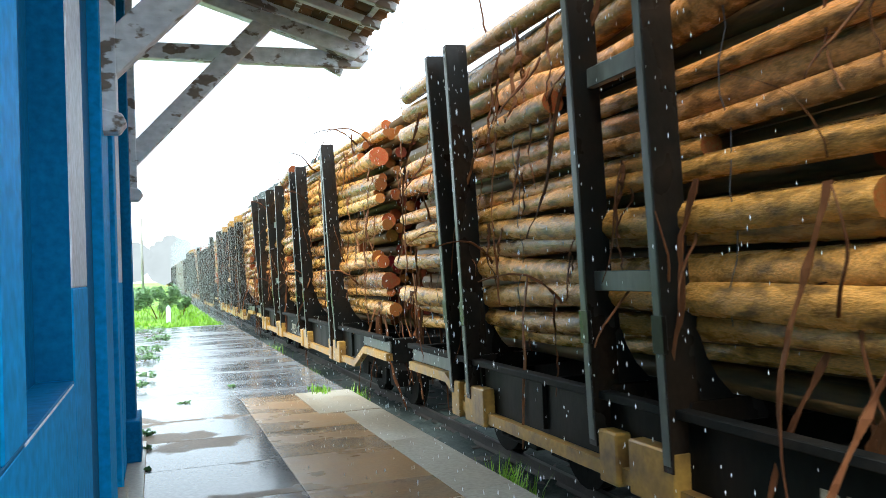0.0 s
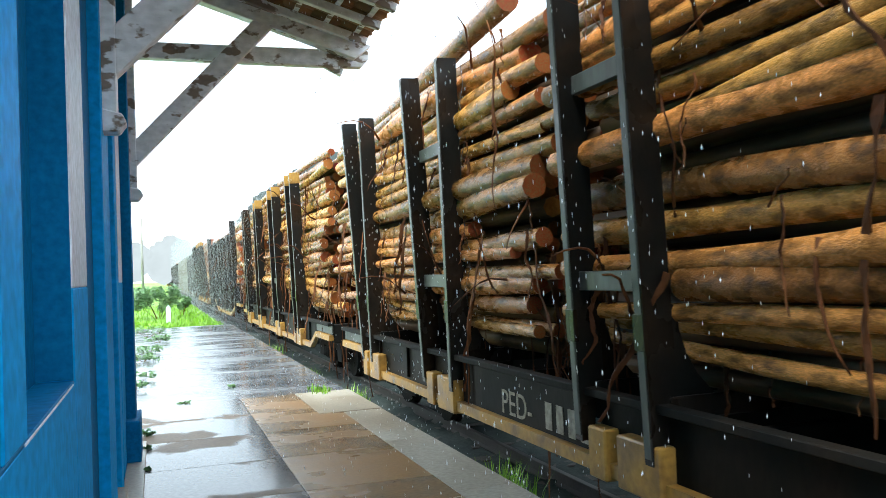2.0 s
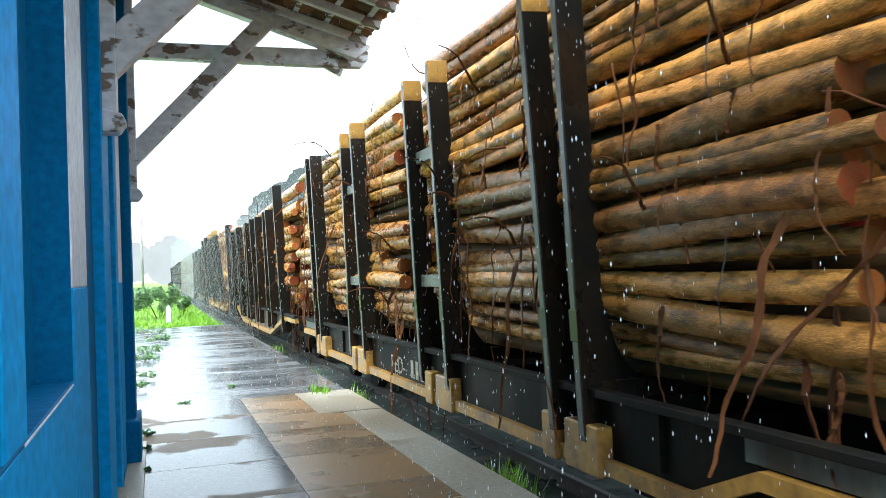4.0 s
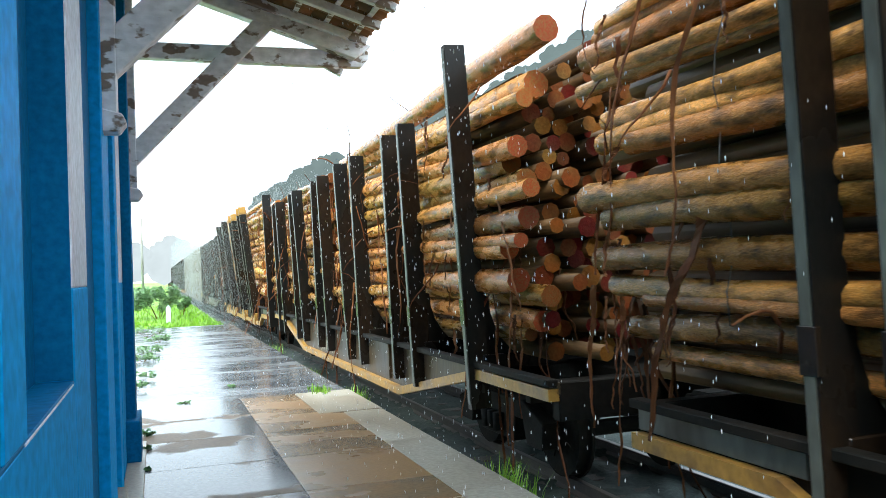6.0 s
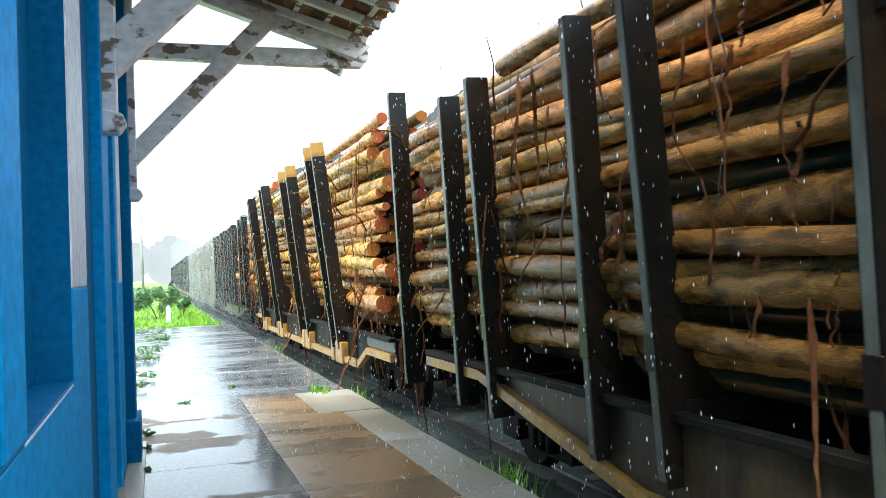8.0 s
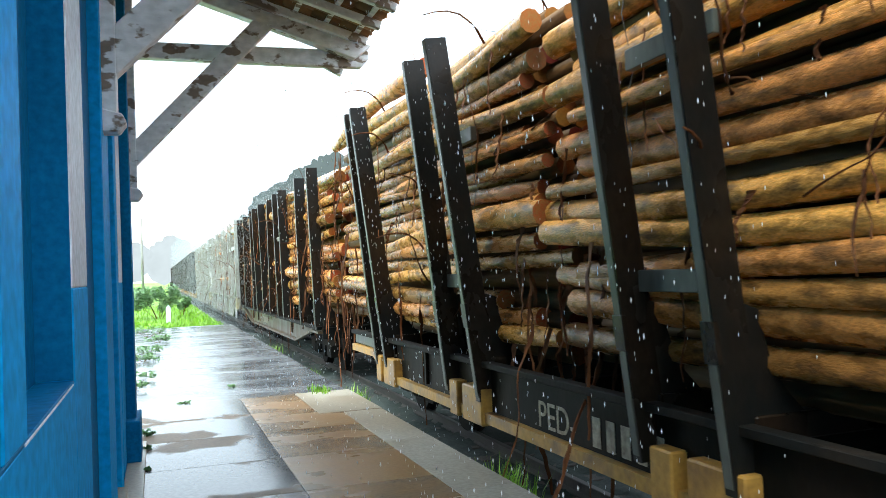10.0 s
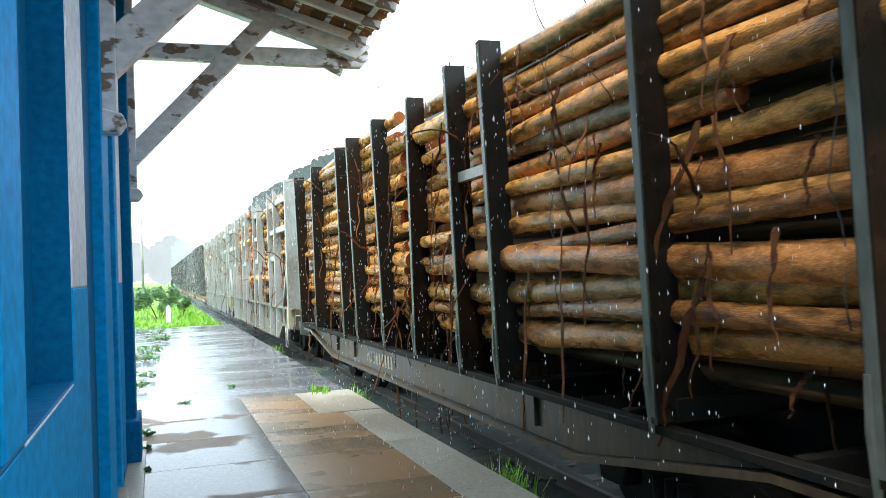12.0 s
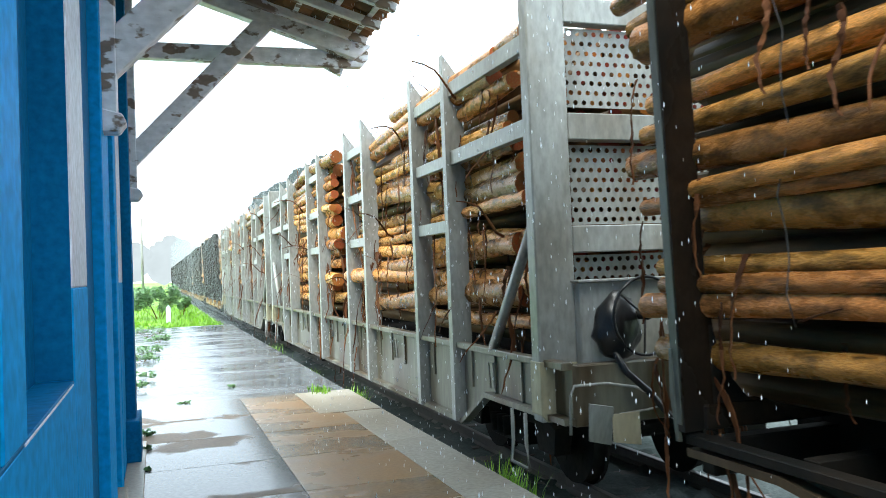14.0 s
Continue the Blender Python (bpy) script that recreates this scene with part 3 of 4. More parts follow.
def wheelset(wagon, y, moving, spin_list):
    bm = bmesh.new()
    turn = Matrix.Rotation(radians(90), 4, "Y")
    bmesh.ops.create_cone(bm, cap_ends=True, segments=10, radius1=0.075, radius2=0.075, depth=1.5, matrix=turn)
    for s in (-1, 1):
        bmesh.ops.create_cone(bm, cap_ends=True, segments=24, radius1=0.40, radius2=0.40, depth=0.11, matrix=Matrix.Translation((s * 0.555, 0, 0)) @ turn)
        bmesh.ops.create_cone(bm, cap_ends=True, segments=24, radius1=0.43, radius2=0.43, depth=0.03, matrix=Matrix.Translation((s * 0.485, 0, 0)) @ turn)
    for k in range(4):
        a = k * math.pi / 2
        add_box(bm, (-0.62, math.cos(a) * 0.22 - 0.03, math.sin(a) * 0.22 - 0.03), (-0.605, math.cos(a) * 0.22 + 0.03, math.sin(a) * 0.22 + 0.03))
    w = part("wheelset", finish("wheelset", bm, M_DARK), wagon, "steel wheels on an axle", pose(0, y, 0.40))
    if moving:
        spin_list.append((w, y))


def bogie_side_mesh():
    """A cast side frame with axle boxes and a spring nest."""
    outline = [(-1.05, 0.52), (-1.01, 0.28), (-0.69, 0.28), (-0.62, 0.5), (-0.45, 0.5), (-0.4, 0.26), (0.4, 0.26), (0.45, 0.5), (0.62, 0.5), (0.69, 0.28), (1.01, 0.28), (1.05, 0.52), (0.6, 0.68), (-0.6, 0.68)]
    return prism_mesh("side_frame", outline, 0, -0.08, 0.08, M_DARK, 0.01)


BOGIE_SIDE = bogie_side_mesh()
BOLSTER = box_mesh("bolster", (-0.8, -0.2, 0.42), (0.8, 0.2, 0.72), M_DARK, 0.02)
SPRING = tube_mesh("spring", [(0, 0, 0.33), (0, 0, 0.5)], 0.06, M_DARK, 8)


def coupler_mesh():
    bm = bmesh.new()
    add_box(bm, (-0.09, -0.5, 0.66), (0.09, 0.28, 0.86))
    add_box(bm, (-0.17, 0.22, 0.62), (0.17, 0.46, 0.92))
    return finish("coupler", bm, M_DARK, 0.03)


COUPLER = coupler_mesh()


def lettering(wagon, y, z, text, bars, size, x):
    """Class letters followed by plain bars, painted on the near side sill."""
    curve = bpy.data.curves.new("lettering", "FONT")
    curve.body, curve.size, curve.extrude = text, size, 0.002
    curve.materials.append(M_LETTER)
    ob = part("lettering", curve, wagon, "stencilled pale class letters")
    ob.matrix_basis = Matrix.Translation((x, y, z)) @ Matrix(((0, 0, -1, 0), (-1, 0, 0, 0), (0, 1, 0, 0), (0, 0, 0, 1)))
    y -= size * 0.72 * len(text)
    for i in range(bars):
        w = size * 0.36
        part("marking_bar", box_mesh("marking_bar", (x - 0.003, y - w, z), (x, y, z + size * 0.7), M_LETTER, 0.0), wagon, "pale painted bar")
        y -= size * 0.62


def sill_outline(half, mid_z, end_z, top, flat, ramp):
    return [(-half, end_z), (-flat - ramp, end_z), (-flat, mid_z), (flat, mid_z), (flat + ramp, end_z), (half, end_z), (half, top), (-half, top)]


def build_wagon(kind, seed, moving, spin_list):
    rng = random.Random(seed)
    half, mid_z, end_z, flat, ramp, top = {"ped": (7.15, 0.53, 0.78, 5.3, 0.6, 1.06), "pqd": (7.5, 0.42, 0.90, 3.4, 2.6, 1.04),
                                           "plate": (6.9, 0.53, 0.84, 4.2, 2.0, 0.94), "grey": (7.85, 0.43, 0.76, 5.7, 0.6, 1.19)}[kind]
    label = {"ped": "black steel log wagon with yellow stake pockets", "pqd": "rusty log wagon with a deep yellow-edged sill",
             "plate": "brown fishbelly log wagon with dark stakes", "grey": "pale grey log wagon with perforated end walls"}[kind]
    wagon = thing("log_wagon", label, "railway wagon", "log wagons")
    sill_mat = M_GREYDIRT if kind == "grey" else (M_TAN if kind in ("plate", "pqd") else M_SILL)
    part("centre_sill", box_mesh("centre_sill", (-0.32, -half, 0.66), (0.32, half, 1.02), M_DARK, 0.01), wagon, "dark wet centre sill")
    bearer = box_mesh("cross_bearer", (-1.18, -0.05, 0.80), (1.18, 0.05, 0.97), M_DARK, 0.006)
    for y in np.arange(-half + 0.6, half - 0.4, 1.55):
        part("cross_bearer", bearer, wagon, "dark cross bearer", pose(0, y, 0))
    for s in (-1, 1):
        x0 = s * 1.2
        part("side_sill", prism_mesh("side_sill", sill_outline(half, mid_z + 0.05, end_z + 0.05, top, flat, ramp), 0, x0 - 0.015, x0 + 0.015, sill_mat), wagon)
        edge_mat = {"grey": M_GREYDIRT, "plate": M_TAN}.get(kind, M_YELLOW)
        o = sill_outline(half, mid_z, end_z, top, flat, ramp)[:6]
        band = o + [(y, z + (0.095 if kind in ("ped", "pqd") else 0.045)) for y, z in o[::-1]]
        bm_edge = prism_mesh("sill_flange", band, 0, min(x0, x0 + s * 0.09), max(x0, x0 + s * 0.09), edge_mat)
        part("sill_flange", bm_edge, wagon, "yellow lower flange" if edge_mat is M_YELLOW else "worn lower flange")
        part("deck_edge", box_mesh("deck_edge", (min(x0, x0 + s * 0.1), -half, top - 0.03), (max(x0, x0 + s * 0.1), half, top + 0.025), sill_mat if kind == "grey" else M_DARK, 0.006), wagon)
        part("end_beam", box_mesh("end_beam", (-1.2, s * (half - 0.12), 0.74), (1.2, s * half, top), sill_mat if kind == "grey" else M_DARK, 0.01), wagon, "end beam")
        part("coupler", COUPLER, wagon, "dark cast coupler", pose(0, s * (half - 0.05), 0, 0, 0, 0 if s > 0 else 180))
        bogie = part("bogie", BOLSTER, wagon, "dark cast bogie", pose(0, s * (half - 2.05), 0))
        for e in (-1, 1):
            part("side_frame", BOGIE_SIDE, bogie, "", pose(e * 0.78, 0, 0))
            for d in (-0.14, 0.0, 0.14):
                part("spring", SPRING, bogie, "", pose(e * 0.90, d, 0))
        for d in (-0.85, 0.85):
            wheelset(wagon, s * (half - 2.05) + d, moving, spin_list)
        for y in np.arange(-half + 0.9, half - 0.5, 1.25):
            if kind != "grey" and 2.5 < abs(y) < flat:
                part("rib", box_mesh("rib", (min(x0, x0 + s * 0.05), y - 0.02, mid_z + 0.13), (max(x0, x0 + s * 0.05), y + 0.02, top - 0.03), sill_mat, 0.004), wagon)
        if kind == "ped":
            for e in (-1, 1):
                part("end_plate", box_mesh("end_plate", (min(x0, x0 + s * 0.035), min(e * 5.75, e * half), 0.885), (max(x0, x0 + s * 0.035), max(e * 5.75, e * half), 1.03), M_PLATE, 0.006), wagon, "weathered grey-green end plate")
    # the frame sits a little behind the middle of the load
    back = {"ped": -0.68, "pqd": -1.1}.get(kind, 0.0)
    for child in wagon.children:
        child.matrix_basis = Matrix.Translation((0, back, 0)) @ child.matrix_basis
    for i, (w, y) in enumerate(spin_list):
        if w.parent is wagon:
            spin_list[i] = (w, y + back)
    if kind == "grey":
        grey_body(wagon, half)
        lettering(wagon, 2.2, 0.72, "PED", 6, 0.22, -1.218)
        return wagon
    posts = {"ped": (4.9, 4.45, 2.15, 1.3), "pqd": (7.05, 5.3, 4.5, 2.75, 1.95, 0.42), "plate": (6.9, 5.3, 3.0, 2.1, 0.65)}[kind]
    height = {"ped": 4.03, "pqd": 3.6, "plate": 3.88}[kind]
    foot = {"ped": 0.72, "pqd": 0.62, "plate": 0.98}[kind]
    stake = channel_mesh("stake", 0, height - foot, M_STEEL)
    # Thin lighter sheet for the outer face of near-side stakes.
    stake_face = prism_mesh("stake_face", [(-0.030, 0.04), (0.034, 0.04), (0.034, height - foot - 0.03), (-0.030, height - foot - 0.03)], 0, -0.006, -0.001, M_PLATE)
    gusset = prism_mesh("gusset", [(0.0, 1.0), (0.78, 1.0)] + [(0.78 - 0.6 * math.sin(a), 1.0 + 0.66 * (1 - math.cos(a))) for a in (i * math.pi / 14 for i in range(1, 8))] + [(0.0, 1.72)], 1, -0.035, 0.035, M_STEEL)
    cross = box_mesh("bunk", (-1.2, -0.06, 0.98), (1.2, 0.06, 1.12), M_STEEL, 0.008)
    for y in [v for p in posts for v in (p, -p)]:
        part("bunk", cross, wagon, "steel cross bearer", pose(0, y, 0))
        for s in (-1, 1):
            lean = rng.gauss(1.7, 0.7) if kind != "plate" else rng.gauss(0.9, 0.5)
            if seed == 5:
                lean = rng.gauss(6.0, 0.3)
            m = pose(s * 1.33, y, foot, rng.gauss(0, 0.3), s * lean, 0 if s < 0 else 180)
            if kind == "pqd" and abs(y) > 7:
                m = m @ Matrix.Diagonal((1, 1, 1.14, 1))
            st = part("stake", stake, wagon, "dark steel stake", m)
            if s < 0:
                part("stake_face", stake_face, st, "lighter grey-green outer face")
            if (seed == 3 and y < 2.2) or (seed == 5 and y < -1):
                part("stake_tip", box_mesh("stake_tip", (-0.004, -0.05, height - foot - 0.22), (0.205, 0.05, height - foot + 0.006), M_YELLOW, 0.004), st, "yellow painted stake tip")
            if kind == "plate":
                part("stake_foot", prism_mesh("stake_foot", [(0.0, -0.06), (0.02, -0.06), (0.012, 0.16), (-0.003, 0.46), (-0.010, 0.46), (-0.022, 0.22), (-0.012, 0.1)], 1, 0.014, 0.044, M_PLATE), st, "bent bare-metal stake foot")
            else:
                part("clamp", box_mesh("clamp", (-0.012, -0.055, 0.68), (0.02, 0.055, 0.9), M_STEEL, 0.003), st, "welded stake collar")
            part("gusset", gusset, wagon, "curved steel cradle gusset", pose(s * 1.30, y, 0, 0, 0, 0 if s < 0 else 180))
    if kind == "ped":
        for s in (-1, 1):
            for c in (4.6, 1.75, -1.75, -4.6):
                for y0, y1 in ((c - 0.5, c - 0.02), (c + 0.12, c + 0.34)):
                    part("stake_pocket", box_mesh("stake_pocket", (min(s * 1.2, s * 1.325), y0, 0.5), (max(s * 1.2, s * 1.325), y1, 0.84), M_YELLOW, 0.012), wagon, "yellow steel stake pocket")
        for c in (1.72, -1.72):
            for z in (3.1, 1.75):
                part("stake_rail", box_mesh("stake_rail", (-1.30, c - 0.42, z), (-1.24, c + 0.42, z + 0.13), M_PLATE, 0.005), wagon, "flat steel rail between stakes")
        lettering(wagon, 0.3, 0.66, "PED-", 5, 0.30, -1.218)
    elif kind == "pqd":
        lettering(wagon, 1.05, 0.57, "PQ", 7, 0.27, -1.218)
        part("stake_rail", box_mesh("stake_rail", (-1.30, -0.4, 2.9), (-1.25, 0.4, 3.0), M_STEEL, 0.005), wagon, "flat steel rail between stakes")
    else:
        lettering(wagon, 2.05, 0.66, "PQD", 6, 0.24, -1.218)
        part("stake_rail", box_mesh("stake_rail", (-1.30, -3.0, 2.75), (-1.25, -2.1, 2.85), M_GREY, 0.005), wagon, "flat grey rail between stakes")
    return wagon


def grey_body(wagon, half):
    """Pale grey stakes with side rails, end posts and perforated end walls."""
    stakes = (1.1, 2.2, 4.5, 5.6)
    post = channel_mesh("side_post", 0.45, 3.78, M_GREY, 0.2, 0.1)
    tip = prism_mesh("post_tip", [(0.0, 3.78), (0.2, 3.78), (0.0, 4.05)], 1, -0.05, 0.05, M_GREY)
    for y in [v for p in stakes for v in (p, -p)]:
        for s in (-1, 1):
            pst = part("side_post", post, wagon, "pale grey side post", pose(s * 1.33, y, 0, 0, 0, 0 if s < 0 else 180))
            part("post_tip", tip, pst, "pointed post tip")
    for s in (-1, 1):
        for z in (3.62, 2.95, 2.3):
            for c in (1.65, -1.65, 5.05, -5.05):
                part("side_rail", box_mesh("side_rail", (min(s * 1.21, s * 1.29), c - 0.5, z), (max(s * 1.21, s * 1.29), c + 0.5, z + 0.12), M_GREY, 0.005), wagon, "pale grey side rail")
        for e in (-1, 1):
            for z in (3.62, 2.95):
                part("side_rail", box_mesh("side_rail", (min(s * 1.21, s * 1.29), min(e * 5.66, e * 7.4), z), (max(s * 1.21, s * 1.29), max(e * 5.66, e * 7.4), z + 0.14), M_GREY, 0.005), wagon, "pale grey side rail")
            part("brace", tube_mesh("brace", [(s * 1.27, e * 6.5, 1.2), (s * 1.27, e * 7.42, 2.25)], 0.045, M_GREY, 4), wagon, "diagonal corner brace")
            part("end_post", box_mesh("end_post", (min(s * 1.0, s * 1.33), min(e * 7.42, e * 7.56), 0.74), (max(s * 1.0, s * 1.33), max(e * 7.42, e * 7.56), 4.05), M_GREY, 0.012), wagon, "wide grey end post")
            part("step", tube_mesh("step", [(s * 1.3, e * 7.2, 0.76), (s * 1.3, e * 7.2, 0.5), (s * 1.3, e * 7.24, 0.32), (s * 1.3, e * 6.9, 0.32), (s * 1.3, e * 6.94, 0.5), (s * 1.3, e * 6.94, 0.76)], 0.016, M_GREY, 5), wagon, "bent bar footstep")
    for e in (-1, 1):
        for z0, z1 in ((3.17, 3.80), (2.24, 2.87), (1.25, 2.0)):
            part("perforated_panel", perforated(2.0, z0, z1), wagon, "perforated grey end panel", pose(0, e * 7.47, 0))
        for z0 in (3.82, 2.90, 2.02):
            part("end_rail", box_mesh("end_rail", (-1.0, min(e * 7.43, e * 7.56), z0), (1.0, max(e * 7.43, e * 7.56), z0 + (0.2 if z0 > 3.5 else 0.21)), M_GREY, 0.008), wagon, "grey end cross rail")
    part("gear_panel", box_mesh("gear_panel", (-1.02, -7.66, 1.10), (-0.2, -7.57, 1.79), M_GREY, 0.008), wagon, "grey brake gear panel with a folded rim")
    part("panel_rim", box_mesh("panel_rim", (-1.05, -7.70, 1.79), (-0.2, -7.57, 1.81), M_GREY, 0.004), wagon, "thin folded rim")
    cover = bmesh.new()
    bmesh.ops.create_icosphere(cover, subdivisions=3, radius=1.0)
    for v in cover.verts:
        n = noise.noise(v.co * 2.2) * 0.28
        wide = 0.15 + 0.07 * (1 - v.co.z) / 2
        v.co = Vector((v.co.x * wide * (1 + n), v.co.y * 0.12 * (1 + n), v.co.z * 0.26 * (1 + 0.4 * n)))
    for f in cover.faces:
        f.smooth = True
    part("gear_cover", finish("gear_cover", cover, M_RUBBER), wagon, "black oily brake gear under a rubber cover", pose(-0.78, -7.79, 1.46))
    ring = [(-0.64 + math.cos(a) * 0.28, -7.97, 1.53 + math.sin(a) * 0.29) for a in (i * math.pi / 14 for i in range(29))]
    wheel = part("handwheel", tube_mesh("handwheel", ring, 0.012, M_RUBBER, 6), wagon, "black brake handwheel")
    for a in (0.4, 2.5, 4.6):
        part("spoke", tube_mesh("spoke", [(-0.64, -7.95, 1.53), (-0.64 + math.cos(a) * 0.28, -7.97, 1.53 + math.sin(a) * 0.29)], 0.009, M_RUBBER, 5), wheel)
    part("shaft", tube_mesh("shaft", [(-0.64, -7.66, 1.53), (-0.64, -7.99, 1.53)], 0.03, M_DARK, 8), wagon, "dark handwheel shaft")
    part("hose", tube_mesh("hose", [(-0.86, -7.82, 1.30), (-0.80, -7.92, 1.12), (-0.66, -7.98, 0.98), (-0.52, -8.02, 0.80), (-0.42, -8.1, 0.72)], 0.026, M_RUBBER, 7), wagon, "black rubber brake hose")
    part("end_handrail", tube_mesh("end_handrail", [(-1.26, -7.88, 0.70), (-1.25, -7.88, 0.98), (-1.22, -7.89, 1.05), (-0.96, -7.89, 1.05), (-0.70, -7.88, 1.0), (-0.44, -7.87, 0.85), (-0.60, -7.87, 0.82), (-0.84, -7.87, 0.81)], 0.011, M_GREY, 6), wagon, "bent pale end handrail")
    part("placard", prism_mesh("placard", [(-0.15, 0.16), (0.12, 0.10), (0.15, -0.20), (-0.10, -0.13)], 1, -0.006, 0.006, M_GREY, 0.002), wagon, "tilted pale metal placard", pose(-1.04, -7.93, 0.78, 12, 0, 18))
    part("placard", prism_mesh("placard", [(-0.10, 0.10), (0.10, 0.12), (0.10, -0.12), (-0.10, -0.10)], 1, -0.006, 0.006, M_STAIN, 0.002), wagon, "bent stained metal flap", pose(-0.84, -7.95, 0.72, -8, 0, -25))
    for s in (-1, 1):
        for e in (-1, 1):
            part("post_foot", prism_mesh("post_foot", [(0.0, 0.80), (0.05, 0.74), (0.26, 0.74), (0.335, 0.86), (0.335, 1.18), (0.0, 1.20)], 1, min(e * 7.40, e * 7.575), max(e * 7.40, e * 7.575), M_STAIN, 0.006), wagon, "yellow-stained lower end post", pose(s * 1.335, 0, 0) @ Matrix.Diagonal((-s, 1, 1, 1)))
        for y in (-6.4, -3.3, 0.6, 3.3, 6.4):
            part("tie_loop", tube_mesh("tie_loop", [(s * 1.235, y - 0.05, 0.85), (s * 1.25, y - 0.05, 1.08), (s * 1.25, y + 0.05, 1.08), (s * 1.235, y + 0.05, 0.85)], 0.008, M_GREY, 5), wagon, "small lashing loop")
        for y in np.arange(-7.0, 7.1, 0.56):
            part("rib", box_mesh("rib", (min(s * 1.214, s * 1.235), y - 0.008, 0.80), (max(s * 1.214, s * 1.235), y + 0.008, 1.16), M_GREYDIRT, 0.0), wagon)


PERF = {}


def perforated(width, z0, z1):
    """A steel sheet with staggered round holes cut through it."""
    key = (width, z0, z1)
    if key in PERF:
        return PERF[key]
    verts, faces, seen = [], [], {}
    pitch = 0.075
    rows = int((z1 - z0) / pitch)
    cols = int(width / pitch)
    ph = (z1 - z0) / rows
    for j in range(rows):
        off = pitch / 2 if j % 2 else 0
        for i in range(cols - 1):
            cx, cz = -width / 2 + pitch * (i + 0.5) + off + 0.01, z0 + ph * (j + 0.5)
            rim, hole = [], []
            for q in range(8):
                a = math.pi / 4 * q
                sx, sz = math.cos(a), math.sin(a)
                g = max(abs(sx), abs(sz))
                spot = (round(cx + sx / g * pitch / 2, 4), 0, round(cz + sz / g * ph / 2, 4))
                if spot not in seen:
                    seen[spot] = len(verts)
                    verts.append(spot)
                rim.append(seen[spot])
                hole.append(len(verts))
                verts.append((cx + sx * 0.021, 0, cz + sz * 0.021))
            for q in range(8):
                r = (q + 1) % 8
                faces.append((rim[q], rim[r], hole[r], hole[q]))
    me = mesh_from("perforated_panel", verts, faces, M_GREY)
    PERF[key] = me
    return me


# ---------------------------------------------------------------- the train
SPINS, MOVING = [], []
# First wagon stays unseen behind the camera, added to shape light and reflections.
TRAIN = [("ped", -12.6, 19), ("ped", 2.7, 1), ("ped", 18.0, 2), ("ped", 33.35, 3), ("pqd", 49.55, 4), ("ped", 65.25, 5), ("plate", 81.4, 6), ("grey", 97.6, 7), ("grey", 113.7, 8)]
TRAIN += [("ped", 129.3 + i * 15.3, 20 + i) for i in range(8)]
STACKS = {"ped": ((-7.2, -0.95), (-0.35, 6.95), 1.12, 4.0), "pqd": ((-7.9, -0.45), (0.35, 7.55), 1.12, 3.62), "plate": ((-7.75, -0.5), (0.1, 7.4), 1.14, 3.78), "grey": ((-6.95, -0.4), (0.4, 6.95), 1.22, 3.84)}
LABELS = {"ped": "stack of wet debarked logs on a black wagon", "pqd": "stack of thick orange-brown logs behind close stakes", "plate": "stack of wet yellow-brown logs behind dark stakes", "grey": "stack of small logs behind pale grey posts"}
for kind, centre, seed in TRAIN:
    near = seed < 10
    w = build_wagon(kind, seed, near, SPINS)
    MOVING.append((w, centre))
    a, b, lo, top_z = STACKS[kind]
    if seed == 5:
        a, b = (-6.9, -0.15), (0.25, 7.8)
    for k, (y0, y1) in enumerate((a, b)):
        hi = top_z + (-0.06, 0.05, 0.14, 0.0, 0.10)[(seed * 3 + k * 2) % 5]
        MOVING.append((build_stack(LABELS[kind], y0, y1, lo, hi, seed * 7 + k, 2 if near else 1), centre))


# ---------------------------------------------------------------- plants
def blades(name, label, spots, height, mat, seed, category="grass", width=0.008, lean=0.35, kind="stuff"):
    rng = random.Random(seed)
    verts, faces = [], []
    for x, y, z in spots:
        h = height * rng.uniform(0.5, 1.2)
        a = rng.uniform(0, 6.28)
        d = Vector((math.cos(a), math.sin(a), 0))
        s = Vector((-d.y, d.x, 0)) * width * rng.uniform(0.6, 1.4)
        ln = h * lean * rng.uniform(0.3, 1.6)
        p = Vector((x, y, z))
        k = len(verts)
        verts += [p - s, p + s, p + d * ln * 0.4 + Vector((0, 0, h * 0.62)) - s * 0.8, p + d * ln * 0.4 + Vector((0, 0, h * 0.62)) + s * 0.8, p + d * ln + Vector((0, 0, h))]
        faces += [(k, k + 1, k + 3, k + 2), (k + 2, k + 3, k + 4)]
    return thing(name, label, category, kind=kind, data=mesh_from(name, verts, faces, mat))


rng = random.Random(31)
blades("meadow_grass", "bright green wet grass beyond the platform end", [(rng.uniform(-9, 2.15), 29.4 + 26 * rng.random() ** 1.6, -0.09) for _ in range(15000)], 0.14, M_GRASS, 1, width=0.016)
for x, y, r, n, h, z in ((2.72, 6.3, 0.16, 260, 0.42, -0.5), (2.68, 11.9, 0.22, 220, 0.36, -0.5), (2.7, 9.0, 0.12, 90, 0.26, -0.5), (2.66, 5.2, 0.12, 120, 0.30, -0.5), (2.66, 4.2, 0.15, 110, 0.28, -0.5), (2.68, 15.5, 0.2, 120, 0.3, -0.5),
                         (2.62, 20.5, 0.3, 160, 0.36, -0.5), (2.05, 11.15, 0.13, 130, 0.07, 0.0)):
    blades("grass_tuft", "green grass tuft growing at the platform edge", [(rng.gauss(x, r * 0.5), rng.gauss(y, r), z) for _ in range(n)], h, M_GRASS, int(y * 10), "grass tuft")


blades("grass_tuft", "sparse grass along the ballast edge", [(rng.uniform(2.48, 2.9), 3 + 26 * rng.random(), -0.52) for _ in range(1500)], 0.17, M_GRASS, 77, "grass tuft")


